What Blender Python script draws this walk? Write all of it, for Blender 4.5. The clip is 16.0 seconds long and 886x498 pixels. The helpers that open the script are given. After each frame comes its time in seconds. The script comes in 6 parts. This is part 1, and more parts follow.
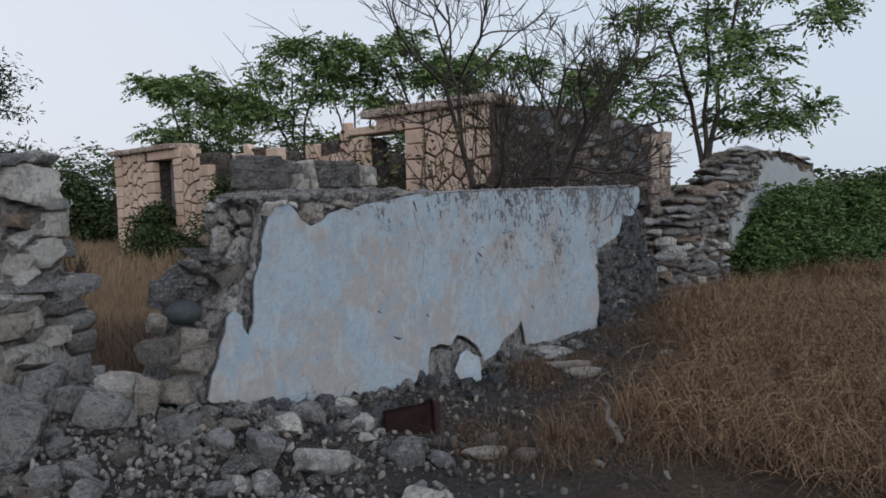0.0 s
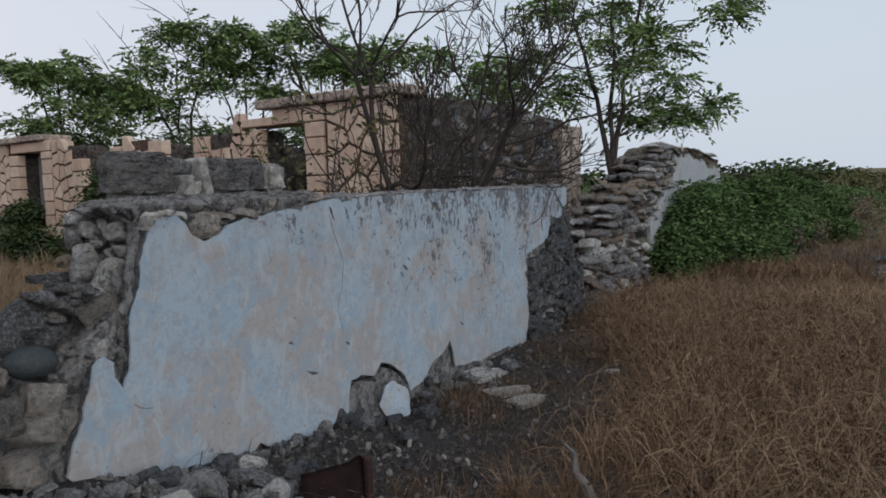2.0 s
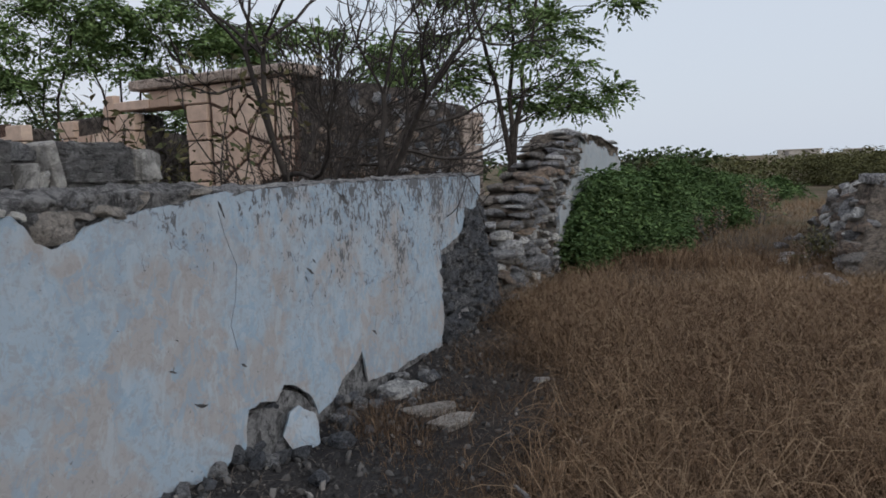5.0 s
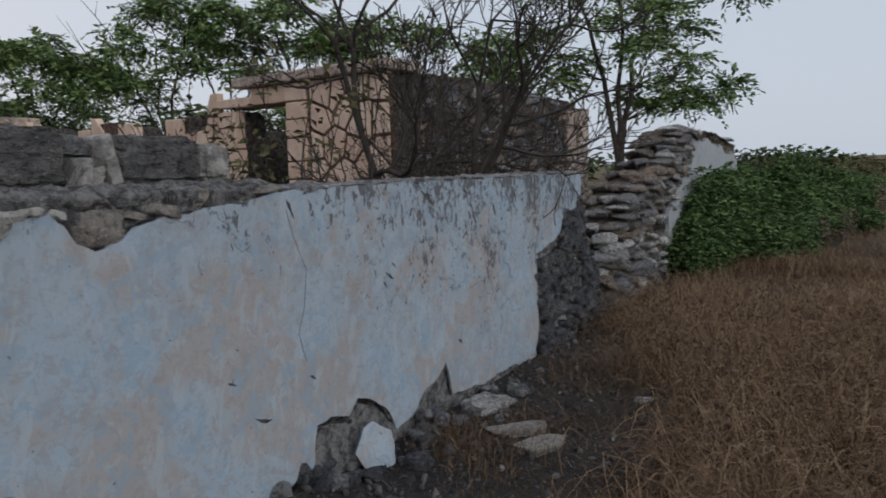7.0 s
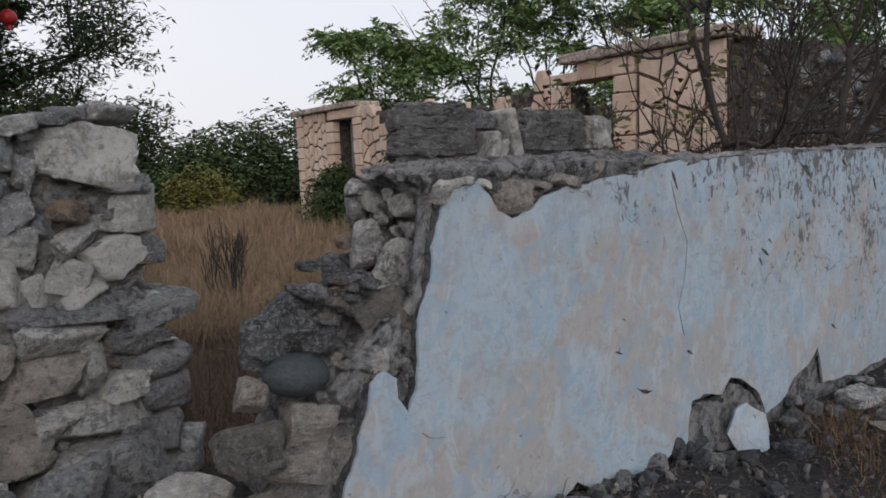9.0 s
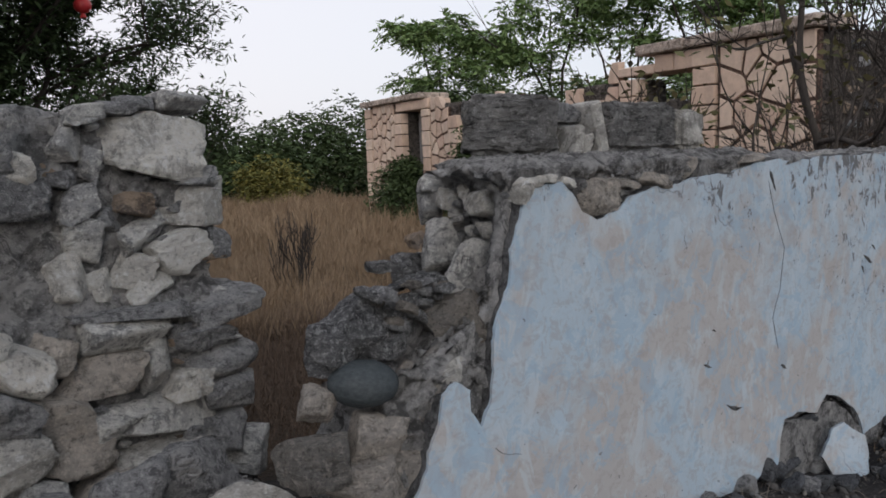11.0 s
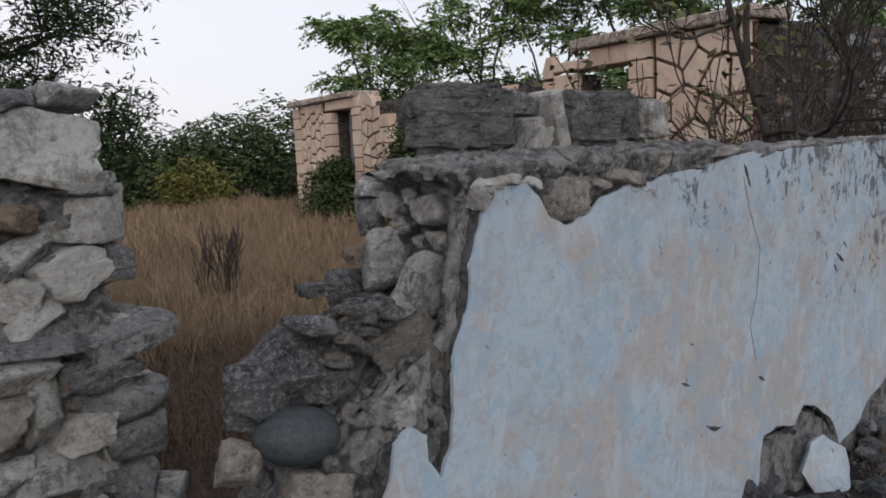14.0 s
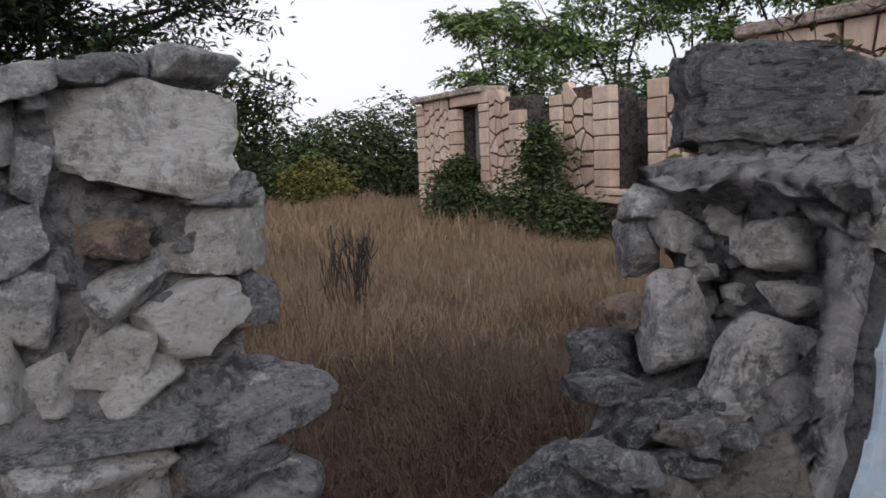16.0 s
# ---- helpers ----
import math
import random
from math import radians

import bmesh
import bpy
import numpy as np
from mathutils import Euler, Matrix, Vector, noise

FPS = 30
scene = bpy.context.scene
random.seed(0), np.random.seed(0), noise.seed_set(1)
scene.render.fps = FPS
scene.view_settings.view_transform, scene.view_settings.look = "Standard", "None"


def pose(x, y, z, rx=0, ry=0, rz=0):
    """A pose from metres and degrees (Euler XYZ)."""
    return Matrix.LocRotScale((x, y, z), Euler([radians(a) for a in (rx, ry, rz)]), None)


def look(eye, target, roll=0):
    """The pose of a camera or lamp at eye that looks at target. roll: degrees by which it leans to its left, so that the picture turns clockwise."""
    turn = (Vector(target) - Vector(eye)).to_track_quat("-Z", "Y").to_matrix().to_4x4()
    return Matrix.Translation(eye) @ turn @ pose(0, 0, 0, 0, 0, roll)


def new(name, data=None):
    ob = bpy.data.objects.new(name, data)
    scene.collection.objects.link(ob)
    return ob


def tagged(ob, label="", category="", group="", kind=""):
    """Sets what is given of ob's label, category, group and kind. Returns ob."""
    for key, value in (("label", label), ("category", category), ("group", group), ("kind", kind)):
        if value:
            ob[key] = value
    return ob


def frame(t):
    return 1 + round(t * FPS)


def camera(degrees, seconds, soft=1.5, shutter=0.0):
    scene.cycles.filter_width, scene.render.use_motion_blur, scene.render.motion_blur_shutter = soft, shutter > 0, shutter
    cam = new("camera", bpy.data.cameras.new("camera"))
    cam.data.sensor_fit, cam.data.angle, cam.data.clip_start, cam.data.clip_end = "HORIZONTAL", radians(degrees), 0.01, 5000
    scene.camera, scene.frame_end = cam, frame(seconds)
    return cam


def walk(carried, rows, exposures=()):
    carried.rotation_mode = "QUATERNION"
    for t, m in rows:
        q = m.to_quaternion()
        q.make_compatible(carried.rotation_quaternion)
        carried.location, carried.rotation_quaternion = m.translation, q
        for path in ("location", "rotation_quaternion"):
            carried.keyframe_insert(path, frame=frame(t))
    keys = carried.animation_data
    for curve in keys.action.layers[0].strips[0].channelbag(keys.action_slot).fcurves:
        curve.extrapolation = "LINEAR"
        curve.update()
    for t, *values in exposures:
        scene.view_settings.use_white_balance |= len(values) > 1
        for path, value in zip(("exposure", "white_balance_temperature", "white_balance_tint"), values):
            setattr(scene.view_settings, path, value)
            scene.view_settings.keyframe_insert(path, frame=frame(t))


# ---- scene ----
cam = camera(57.5, 16.0, 1.7, 0.12)
PATH = [
    (0, (0.078, -0.029, 1.302), (1.94, 1.312, 1.142), -2.0),
    (0.5, (0.279, 0.159, 1.342), (2.13, 1.516, 1.181), -1.9),
    (1, (0.369, 0.232, 1.35), (2.263, 1.526, 1.184), -1.4),
    (1.5, (0.465, 0.331, 1.327), (2.453, 1.474, 1.149), -1.5),
    (2, (0.668, 0.59, 1.364), (2.688, 1.674, 1.176), -2.0),
    (2.5, (0.609, 0.643, 1.38), (2.665, 1.657, 1.184), -2.4),
    (3, (0.682, 0.696, 1.374), (2.736, 1.711, 1.178), -2.3),
    (3.5, (0.888, 0.86, 1.363), (2.943, 1.872, 1.158), -2.1),
    (4, (0.986, 0.913, 1.378), (3.043, 1.919, 1.167), -2.3),
    (4.5, (1.055, 0.936, 1.373), (3.174, 1.802, 1.151), -2.3),
    (4.7, (1.12, 0.976, 1.372), (3.263, 1.778, 1.14), -2.2),
    (6.8, (1.597, 1.065, 1.365), (3.673, 2.031, 1.135), -2.2),
    (7, (1.605, 1.072, 1.36), (3.625, 2.148, 1.135), -2.0),
    (7.5, (1.566, 1.122, 1.368), (3.356, 2.553, 1.166), -2.6),
    (8, (1.49, 1.21, 1.362), (3.131, 2.808, 1.152), -3.7),
    (8.5, (1.405, 1.283, 1.357), (2.96, 2.961, 1.124), -3.5),
    (9, (1.37, 1.343, 1.355), (2.874, 3.064, 1.096), -2.6),
    (9.2, (1.364, 1.336, 1.355), (2.842, 3.079, 1.094), -2.4),
    (11.3, (1.455, 1.535, 1.366), (2.813, 3.372, 1.092), -1.9),
    (11.5, (1.426, 1.559, 1.363), (2.838, 3.353, 1.087), -2.3),
    (12, (1.358, 1.608, 1.355), (2.921, 3.271, 1.068), -3.0),
    (12.5, (1.325, 1.621, 1.357), (2.885, 3.287, 1.074), -3.5),
    (13, (1.391, 1.679, 1.348), (2.939, 3.358, 1.069), -3.5),
    (13.5, (1.578, 1.773, 1.362), (3.106, 3.47, 1.084), -3.3),
    (14, (1.653, 1.818, 1.362), (3.159, 3.533, 1.079), -2.9),
    (14.5, (1.693, 2.04, 1.334), (3.167, 3.782, 1.051), -2.4),
    (15, (1.711, 2.271, 1.348), (3.158, 4.036, 1.063), -2.4),
    (15.5, (1.765, 2.449, 1.341), (3.082, 4.316, 1.073), -2.2),
    (16, (1.912, 2.659, 1.368), (3.174, 4.563, 1.096), -2.4),
]
walk(cam, [(t, look(eye, target, roll)) for t, eye, target, roll in PATH], [(0, 0.05, 6250, 9), (0.5, -0.2, 6200, 9), (1.5, -0.15, 6280, 9), (2.0, -0.02, 6350, 9), (2.6, -0.2, 6100, 8), (3.5, -0.1, 6200, 9), (4.5, 0.03, 6350, 10), (7, -0.17, 6350, 10), (8.2, 0.1, 6450, 10), (9, 0.2, 6550, 11), (12.5, 0.24, 6550, 11), (15, 0.33, 6550, 11), (16, 0.40, 6450, 13)])

# ---- world, sun, exposure ----
world = bpy.data.worlds.new("dusk_sky")
scene.world = world
world.use_nodes = True
wn = world.node_tree.nodes
wl = world.node_tree.links
wn.clear()
sky = wn.new("ShaderNodeTexSky")
sky.sky_type = "NISHITA"
sky.sun_disc = False
sky.sun_elevation = radians(14)
sky.sun_rotation = radians(205)
sky.air_density, sky.dust_density, sky.ozone_density = 1.0, 3.0, 1.5
# thin high cloud: whiter towards the field, bluer and duller over the plain
geo = wn.new("ShaderNodeTexCoord")
bearing = wn.new("ShaderNodeVectorMath")
bearing.operation = "DOT_PRODUCT"
bearing.inputs[1].default_value = (-0.45, 0.85, 0.35)
wl.new(geo.outputs["Generated"], bearing.inputs[0])
veil = wn.new("ShaderNodeValToRGB")
veil.color_ramp.elements[0].position, veil.color_ramp.elements[0].color = 0.0, (0.66, 0.715, 0.80, 1)
veil.color_ramp.elements[1].position, veil.color_ramp.elements[1].color = 0.75, (0.80, 0.79, 0.84, 1)
wl.new(bearing.outputs["Value"], veil.inputs[0])
lift = wn.new("ShaderNodeVectorMath")
lift.operation = "SCALE"
lift.inputs["Scale"].default_value = 10.6
wl.new(veil.outputs[0], lift.inputs[0])
mixsky = wn.new("ShaderNodeMix")
mixsky.data_type = "RGBA"
mixsky.inputs[0].default_value = 0.85
bgd = wn.new("ShaderNodeBackground")
bgd.inputs[1].default_value = 0.1
wout = wn.new("ShaderNodeOutputWorld")
wl.new(sky.outputs[0], mixsky.inputs[6])
wl.new(lift.outputs[0], mixsky.inputs[7])
wl.new(mixsky.outputs[2], bgd.inputs[0])
wl.new(bgd.outputs[0], wout.inputs[0])

sun_data = bpy.data.lights.new("sun", "SUN")
sun_data.energy = 0.8
sun_data.angle = radians(35)
sun_data.color = (1.0, 0.97, 0.94)
sun = new("sun", sun_data)
sun.matrix_world = look((0, 0, 0), (0.42, 0.88, -0.45))


# ---- materials ----
def rgba(c):
    return (c[0], c[1], c[2], 1.0)


class Mat:
    """A node material put together step by step."""

    def __init__(self, name, rough=0.9, spec=0.2):
        self.m = bpy.data.materials.new(name)
        self.m.use_nodes = True
        self.n = self.m.node_tree.nodes
        self.l = self.m.node_tree.links
        self.b = self.n["Principled BSDF"]
        self.b.inputs["Roughness"].default_value = rough
        self.b.inputs["Specular IOR Level"].default_value = spec
        self.co = self.n.new("ShaderNodeTexCoord").outputs["Object"]

    def coords(self, scale=(1, 1, 1), world_space=False):
        mp = self.n.new("ShaderNodeMapping")
        mp.inputs["Scale"].default_value = scale
        src = self.n.new("ShaderNodeNewGeometry").outputs["Position"] if world_space else self.co
        self.l.new(src, mp.inputs["Vector"])
        return mp.outputs[0]

    def noise(self, scale, detail=6, rough=0.6, vec=None, distort=0.0):
        t = self.n.new("ShaderNodeTexNoise")
        t.inputs["Scale"].default_value, t.inputs["Detail"].default_value = scale, detail
        t.inputs["Roughness"].default_value, t.inputs["Distortion"].default_value = rough, distort
        self.l.new(vec or self.co, t.inputs["Vector"])
        return t.outputs["Fac"]

    def voronoi(self, scale, vec=None, feature="F1"):
        t = self.n.new("ShaderNodeTexVoronoi")
        t.feature = feature
        t.inputs["Scale"].default_value = scale
        self.l.new(vec or self.co, t.inputs["Vector"])
        return t.outputs["Distance"]

    def ramp(self, fac, *stops):
        r = self.n.new("ShaderNodeValToRGB")
        while len(r.color_ramp.elements) < len(stops):
            r.color_ramp.elements.new(0.5)
        for e, (p, c) in zip(r.color_ramp.elements, stops):
            e.position = p
            e.color = rgba(c) if not isinstance(c, (int, float)) else (c, c, c, 1)
        self.l.new(fac, r.inputs[0])
        return r.outputs[0]

    def mix(self, fac, a, b, mode="MIX"):
        x = self.n.new("ShaderNodeMix")
        x.data_type, x.blend_type = "RGBA", mode
        for sock, v in ((x.inputs[0], fac), (x.inputs[6], a), (x.inputs[7], b)):
            if isinstance(v, (int, float)):
                sock.default_value = v
            elif isinstance(v, tuple):
                sock.default_value = rgba(v)
            else:
                self.l.new(v, sock)
        return x.outputs[2]

    def math(self, op, a, b=0.0):
        x = self.n.new("ShaderNodeMath")
        x.operation = op
        for sock, v in ((x.inputs[0], a), (x.inputs[1], b)):
            if isinstance(v, (int, float)):
                sock.default_value = v
            else:
                self.l.new(v, sock)
        return x.outputs[0]

    def axis(self, k):
        s = self.n.new("ShaderNodeSeparateXYZ")
        self.l.new(self.co, s.inputs[0])
        return s.outputs[k]

    def random(self):
        return self.n.new("ShaderNodeObjectInfo").outputs["Random"]

    def island(self):
        return self.n.new("ShaderNodeNewGeometry").outputs["Random Per Island"]

    def done(self, colour, height=None, strength=0.5, distance=0.02):
        self.l.new(colour, self.b.inputs["Base Color"])
        if height is not None:
            bump = self.n.new("ShaderNodeBump")
            bump.inputs["Strength"].default_value, bump.inputs["Distance"].default_value = strength, distance
            self.l.new(height, bump.inputs["Height"])
            self.l.new(bump.outputs[0], self.b.inputs["Normal"])
        return self.m


def stone_material(name, light, mid, dark, scale=6.0, wear=1.0, top=None):
    """Broken limestone, each stone with a tone of its own: pale fresh breaks, grey weathered skin, shaded hollows and
    highlights in the colour.
    """
    k = Mat(name, 0.95, 0.12)
    w = k.coords((1, 1, 1), True)
    tone = k.ramp(k.random(), (0.0, dark), (0.4, mid), (1.0, top or light))
    grain = k.noise(scale * 6, 10, 0.75, w)
    blotch = k.noise(scale * 0.9, 6, 0.65, w, 0.5)
    strata = k.noise(scale * 2.5, 6, 0.7, k.coords((0.6, 0.6, 2.6), True), 0.4)
    skin = tuple(0.7 * v + 0.12 for v in dark)
    c = k.mix(k.ramp(blotch, (0.47, 0.0), (0.54, 0.7 * wear)), tone, skin)
    c = k.mix(k.ramp(strata, (0.5, 0.0), (0.66, 0.5)), c, light)
    soot = k.noise(scale * 1.7, 9, 0.72, w, 0.9)
    c = k.mix(k.ramp(soot, (0.525, 0.0), (0.575, 0.7 * wear)), c, tuple(0.5 * v for v in dark))
    # relief painted into the colour: grain hollows shaded, high grain given highlights
    pit_shade = k.ramp(grain, (0.38, 0.75), (0.45, 0.0))
    c = k.mix(pit_shade, c, tuple(v * 0.45 for v in dark))
    c = k.mix(k.ramp(grain, (0.53, 0.0), (0.60, 0.65)), c, tuple(min(1, v * 1.25) for v in light))
    speck = k.noise(scale * 17, 8, 0.75, w, 0.3)
    c = k.mix(k.ramp(speck, (0.36, 0.5), (0.43, 0.0)), c, tuple(v * 0.4 for v in dark))
    c = k.mix(k.ramp(speck, (0.555, 0.0), (0.62, 0.55)), c, tuple(min(1, v * 1.2) for v in light))
    grain = k.math("ADD", grain, k.math("MULTIPLY", speck, 0.5))
    h = k.math("ADD", k.math("MULTIPLY", grain, 1.6), k.math("ADD", k.math("MULTIPLY", blotch, 1.2), k.math("MULTIPLY", strata, 1.4)))
    return k.done(c, h, 1.0, 0.04)


M_STONE = stone_material("limestone", (0.82, 0.80, 0.765), (0.64, 0.63, 0.615), (0.38, 0.38, 0.395))
M_STONE_WHITE = stone_material("fresh_white_limestone", (0.92, 0.90, 0.86), (0.88, 0.86, 0.82), (0.74, 0.72, 0.69), 5.0, 0.3)
M_STONE_SLATE = stone_material("dark_speckled_stone", (0.50, 0.50, 0.505), (0.15, 0.152, 0.162), (0.10, 0.102, 0.11), 11.0, 1.0, (0.22, 0.222, 0.23))
M_STONE_TAN = stone_material("tan_limestone", (0.61, 0.555, 0.50), (0.50, 0.45, 0.405), (0.36, 0.33, 0.305), 6.0, 0.7)
M_STONE_BROWN = stone_material("brown_grey_stone", (0.36, 0.325, 0.29), (0.26, 0.235, 0.215), (0.17, 0.16, 0.15), 8.0)
M_STONE_CREAM = stone_material("cream_limestone", (0.90, 0.87, 0.815), (0.82, 0.785, 0.73), (0.62, 0.595, 0.56), 5.0, 0.75)
M_STONE_DARK = stone_material("dark_rough_stone", (0.50, 0.495, 0.50), (0.34, 0.34, 0.35), (0.22, 0.222, 0.235), 9.0)
M_STONE_WARM = stone_material("warm_field_stone", (0.44, 0.34, 0.26), (0.30, 0.235, 0.19), (0.19, 0.16, 0.145), 5.0)
M_FLAKE = stone_material("burnt_stone", (0.24, 0.25, 0.275), (0.14, 0.148, 0.165), (0.085, 0.09, 0.10), 10.0)


def river_material():
    k = Mat("river_stone", 0.7, 0.3)
    g = k.noise(14, 7, 0.6)
    return k.done(k.ramp(g, (0.35, (0.03, 0.038, 0.043)), (0.7, (0.056, 0.064, 0.069))), g, 0.25, 0.01)


M_RIVER = river_material()


def mortar_material(name, light, dark, scale=9.0, depth=0.03):
    """Crumbling mortar: grit of several sizes, hollows with their shade painted in, highlights, pale lime specks."""
    k = Mat(name, 0.97, 0.1)
    w = k.coords((1, 1, 1), True)
    big = k.noise(scale * 0.5, 8, 0.68, w, 0.6)
    fine = k.noise(scale * 4, 12, 0.8, w)
    lump = k.voronoi(scale * 2.6, w)
    grit = k.voronoi(scale * 7, w)
    c = k.ramp(big, (0.36, dark), (0.62, light))
    # crevice shade and highlights put into the colour, following the bumps
    c = k.mix(k.ramp(lump, (0.5, 0.0), (0.85, 0.6)), c, tuple(v * 0.5 for v in dark))
    c = k.mix(k.ramp(fine, (0.38, 0.8), (0.45, 0.0)), c, tuple(v * 0.45 for v in dark))
    c = k.mix(k.ramp(fine, (0.52, 0.0), (0.60, 0.75)), c, tuple(min(1, v * 1.35) for v in light))
    scab = k.noise(scale * 1.3, 9, 0.72, w, 0.9)
    c = k.mix(k.ramp(scab, (0.42, 0.75), (0.47, 0.0)), c, tuple(v * 0.5 for v in dark))
    c = k.mix(k.ramp(scab, (0.54, 0.0), (0.58, 0.6)), c, tuple(min(1, v * 1.2) for v in light))
    c = k.mix(k.ramp(grit, (0.05, 0.45), (0.2, 0.0)), c, tuple(min(1, v * 1.5) for v in light))
    h = k.math("ADD", k.math("MULTIPLY", fine, 1.8), k.math("SUBTRACT", k.math("MULTIPLY", big, 1.5), k.math("MULTIPLY", lump, 0.7)))
    return k.done(c, k.math("SUBTRACT", h, k.math("MULTIPLY", grit, 0.3)), 1.0, depth * 1.5)


M_MORTAR = mortar_material("old_grey_mortar", (0.56, 0.55, 0.55), (0.29, 0.29, 0.298))
M_MORTAR_DARK = mortar_material("bare_undercoat", (0.17, 0.17, 0.175), (0.09, 0.09, 0.095), 16.0, 0.01)
M_MORTAR_GAP = mortar_material("rough_grey_mortar", (0.46, 0.45, 0.445), (0.215, 0.212, 0.216))
M_MORTAR_TAN = mortar_material("clay_mortar", (0.30, 0.25, 0.20), (0.16, 0.14, 0.125))


def block_material(name, light, dark):
    """Hewn volcanic block: dark grey, pitted, with level tool grooves."""
    k = Mat(name, 0.96, 0.1)
    lay = k.noise(24, 10, 0.75, k.coords((0.75, 0.75, 1.4), True), 0.5)
    pit = k.noise(60, 8, 0.7, k.coords((1, 1, 1), True))
    big = k.noise(5, 5, 0.6, k.coords((1, 1, 1), True))
    c = k.ramp(big, (0.35, dark), (0.7, light))
    c = k.mix(k.ramp(lay, (0.40, 0.7), (0.46, 0.0)), c, tuple(v * 0.45 for v in dark))
    c = k.mix(k.ramp(pit, (0.36, 0.6), (0.46, 0.0)), c, tuple(v * 0.4 for v in dark))
    c = k.mix(k.ramp(lay, (0.53, 0.0), (0.60, 0.6)), c, tuple(v * 1.5 for v in light))
    groove = k.noise(13, 9, 0.72, k.coords((0.5, 0.5, 2.6), True), 0.8)
    c = k.mix(k.ramp(groove, (0.37, 0.85), (0.43, 0.0)), c, tuple(v * 0.35 for v in dark))
    lime = k.noise(46, 7, 0.7, k.coords((1, 1, 1.5), True), 0.4)
    c = k.mix(k.ramp(lime, (0.585, 0.0), (0.64, 0.6)), c, tuple(min(1, v * 2.0) for v in light))
    deep = k.math("MULTIPLY", k.ramp(groove, (0.36, 0.0), (0.46, 1.0)), 1.2)
    return k.done(c, k.math("ADD", k.math("ADD", k.math("MULTIPLY", lay, 2.5), deep), k.math("MULTIPLY", pit, 1.3)), 1.0, 0.04)


M_BLOCK = block_material("weathered_tuff_block", (0.33, 0.322, 0.318), (0.23, 0.226, 0.226))
M_BLOCK_PALE = mortar_material("pale_block", (0.47, 0.455, 0.43), (0.34, 0.33, 0.315), 7.0, 0.008)
M_GREYWALL = mortar_material("bare_rubble_masonry", (0.20, 0.17, 0.15), (0.10, 0.088, 0.082), 6.0, 0.05)


def plaster_material(name, blue, beige, flaked=True):
    k = Mat(name, 0.88, 0.18)
    w = k.coords((1, 1, 1), True)
    wst = k.coords((1.0, 1.0, 0.55), True)
    patch = k.noise(2.1, 9, 0.62, w, 0.5)
    zz = k.n.new("ShaderNodeSeparateXYZ")
    k.l.new(w, zz.inputs[0])
    # more beige low down: real patches, toned deeper for the dimmer light there
    low = k.math("MULTIPLY", k.math("SUBTRACT", 0.75, zz.outputs[2]), 0.09)
    c = k.mix(k.ramp(k.math("ADD", patch, low), (0.48, 0.0), (0.57, 0.85)), blue, beige)
    mott = k.noise(26, 8, 0.72, w, 0.8)
    c = k.mix(k.ramp(mott, (0.42, 0.45), (0.5, 0.0)), c, tuple(v * 0.78 for v in beige))
    # scraps of a paler and of a deeper coat, with torn edges
    rub = k.noise(11.0, 9, 0.68, wst, 0.7)
    c = k.mix(k.ramp(rub, (0.515, 0.0), (0.58, 0.55)), c, tuple(min(1, 0.13 + 0.80 * v) for v in blue))
    c = k.mix(k.ramp(k.noise(8.0, 9, 0.7, w, 0.9), (0.53, 0.0), (0.575, 0.55)), c, tuple(v * f for v, f in zip(blue, (0.72, 0.84, 0.93))))
    c = k.mix(k.ramp(k.noise(6.3, 9, 0.7, w, 0.6), (0.57, 0.0), (0.62, 0.3)), c, tuple(v * 0.78 for v in beige))
    dirt = k.noise(1.3, 5, 0.7, w, 0.2)
    c = k.mix(k.ramp(dirt, (0.45, 0.0), (0.75, 0.3)), c, (0.24, 0.235, 0.235))
    hgt = k.math("ADD", k.math("MULTIPLY", rub, 0.5), k.noise(2.0, 4, 0.5, w))
    if flaked:
        # flaked-off spots, thickest along the wall's upper edge, small ones anywhere
        s = k.n.new("ShaderNodeSeparateXYZ")
        k.l.new(w, s.inputs[0])
        edge = k.math("SUBTRACT", s.outputs[2], 1.02)
        edge = k.math("MULTIPLY", edge, 0.2)
        far = k.math("MULTIPLY", k.math("MINIMUM", k.math("SUBTRACT", s.outputs[0], 4.75), 0.8), 0.075)
        spots = k.math("ADD", k.noise(28, 7, 0.68, k.coords((1, 1, 0.6), True), 0.9), k.math("ADD", edge, far))
        spots = k.math("ADD", spots, k.math("MULTIPLY", k.math("SUBTRACT", k.noise(2.6, 4, 0.55, w), 0.5), 0.42))
        chip = k.ramp(spots, (0.597, 0.0), (0.612, 1.0))
        pin = k.ramp(k.noise(34, 3, 0.5, w, 0.3), (0.725, 0.0), (0.74, 0.7))
        chip = k.mix(1.0, chip, pin, "LIGHTEN")
        c = k.mix(chip, c, (0.13, 0.135, 0.145))
        hgt = k.math("SUBTRACT", hgt, k.math("MULTIPLY", chip, 0.7))
        # hairline cracks
        wob = k.n.new("ShaderNodeVectorMath")
        wob.operation = "ADD"
        nz = k.n.new("ShaderNodeTexNoise")
        nz.inputs["Scale"].default_value = 3.0
        nz.inputs["Detail"].default_value = 6
        k.l.new(w, nz.inputs["Vector"])
        k.l.new(w, wob.inputs[0])
        k.l.new(nz.outputs["Color"], wob.inputs[1])
        cr = k.voronoi(0.9, wob.outputs[0], "DISTANCE_TO_EDGE")
        crack = k.ramp(cr, (0.0, 0.75), (0.006, 0.0))
        crack = k.mix(k.ramp(k.noise(1.7, 2, 0.5, w), (0.5, 0.0), (0.56, 1.0)), (0, 0, 0), crack)
        c = k.mix(crack, c, (0.10, 0.10, 0.11))
    return k.done(c, hgt, 0.5, 0.014)


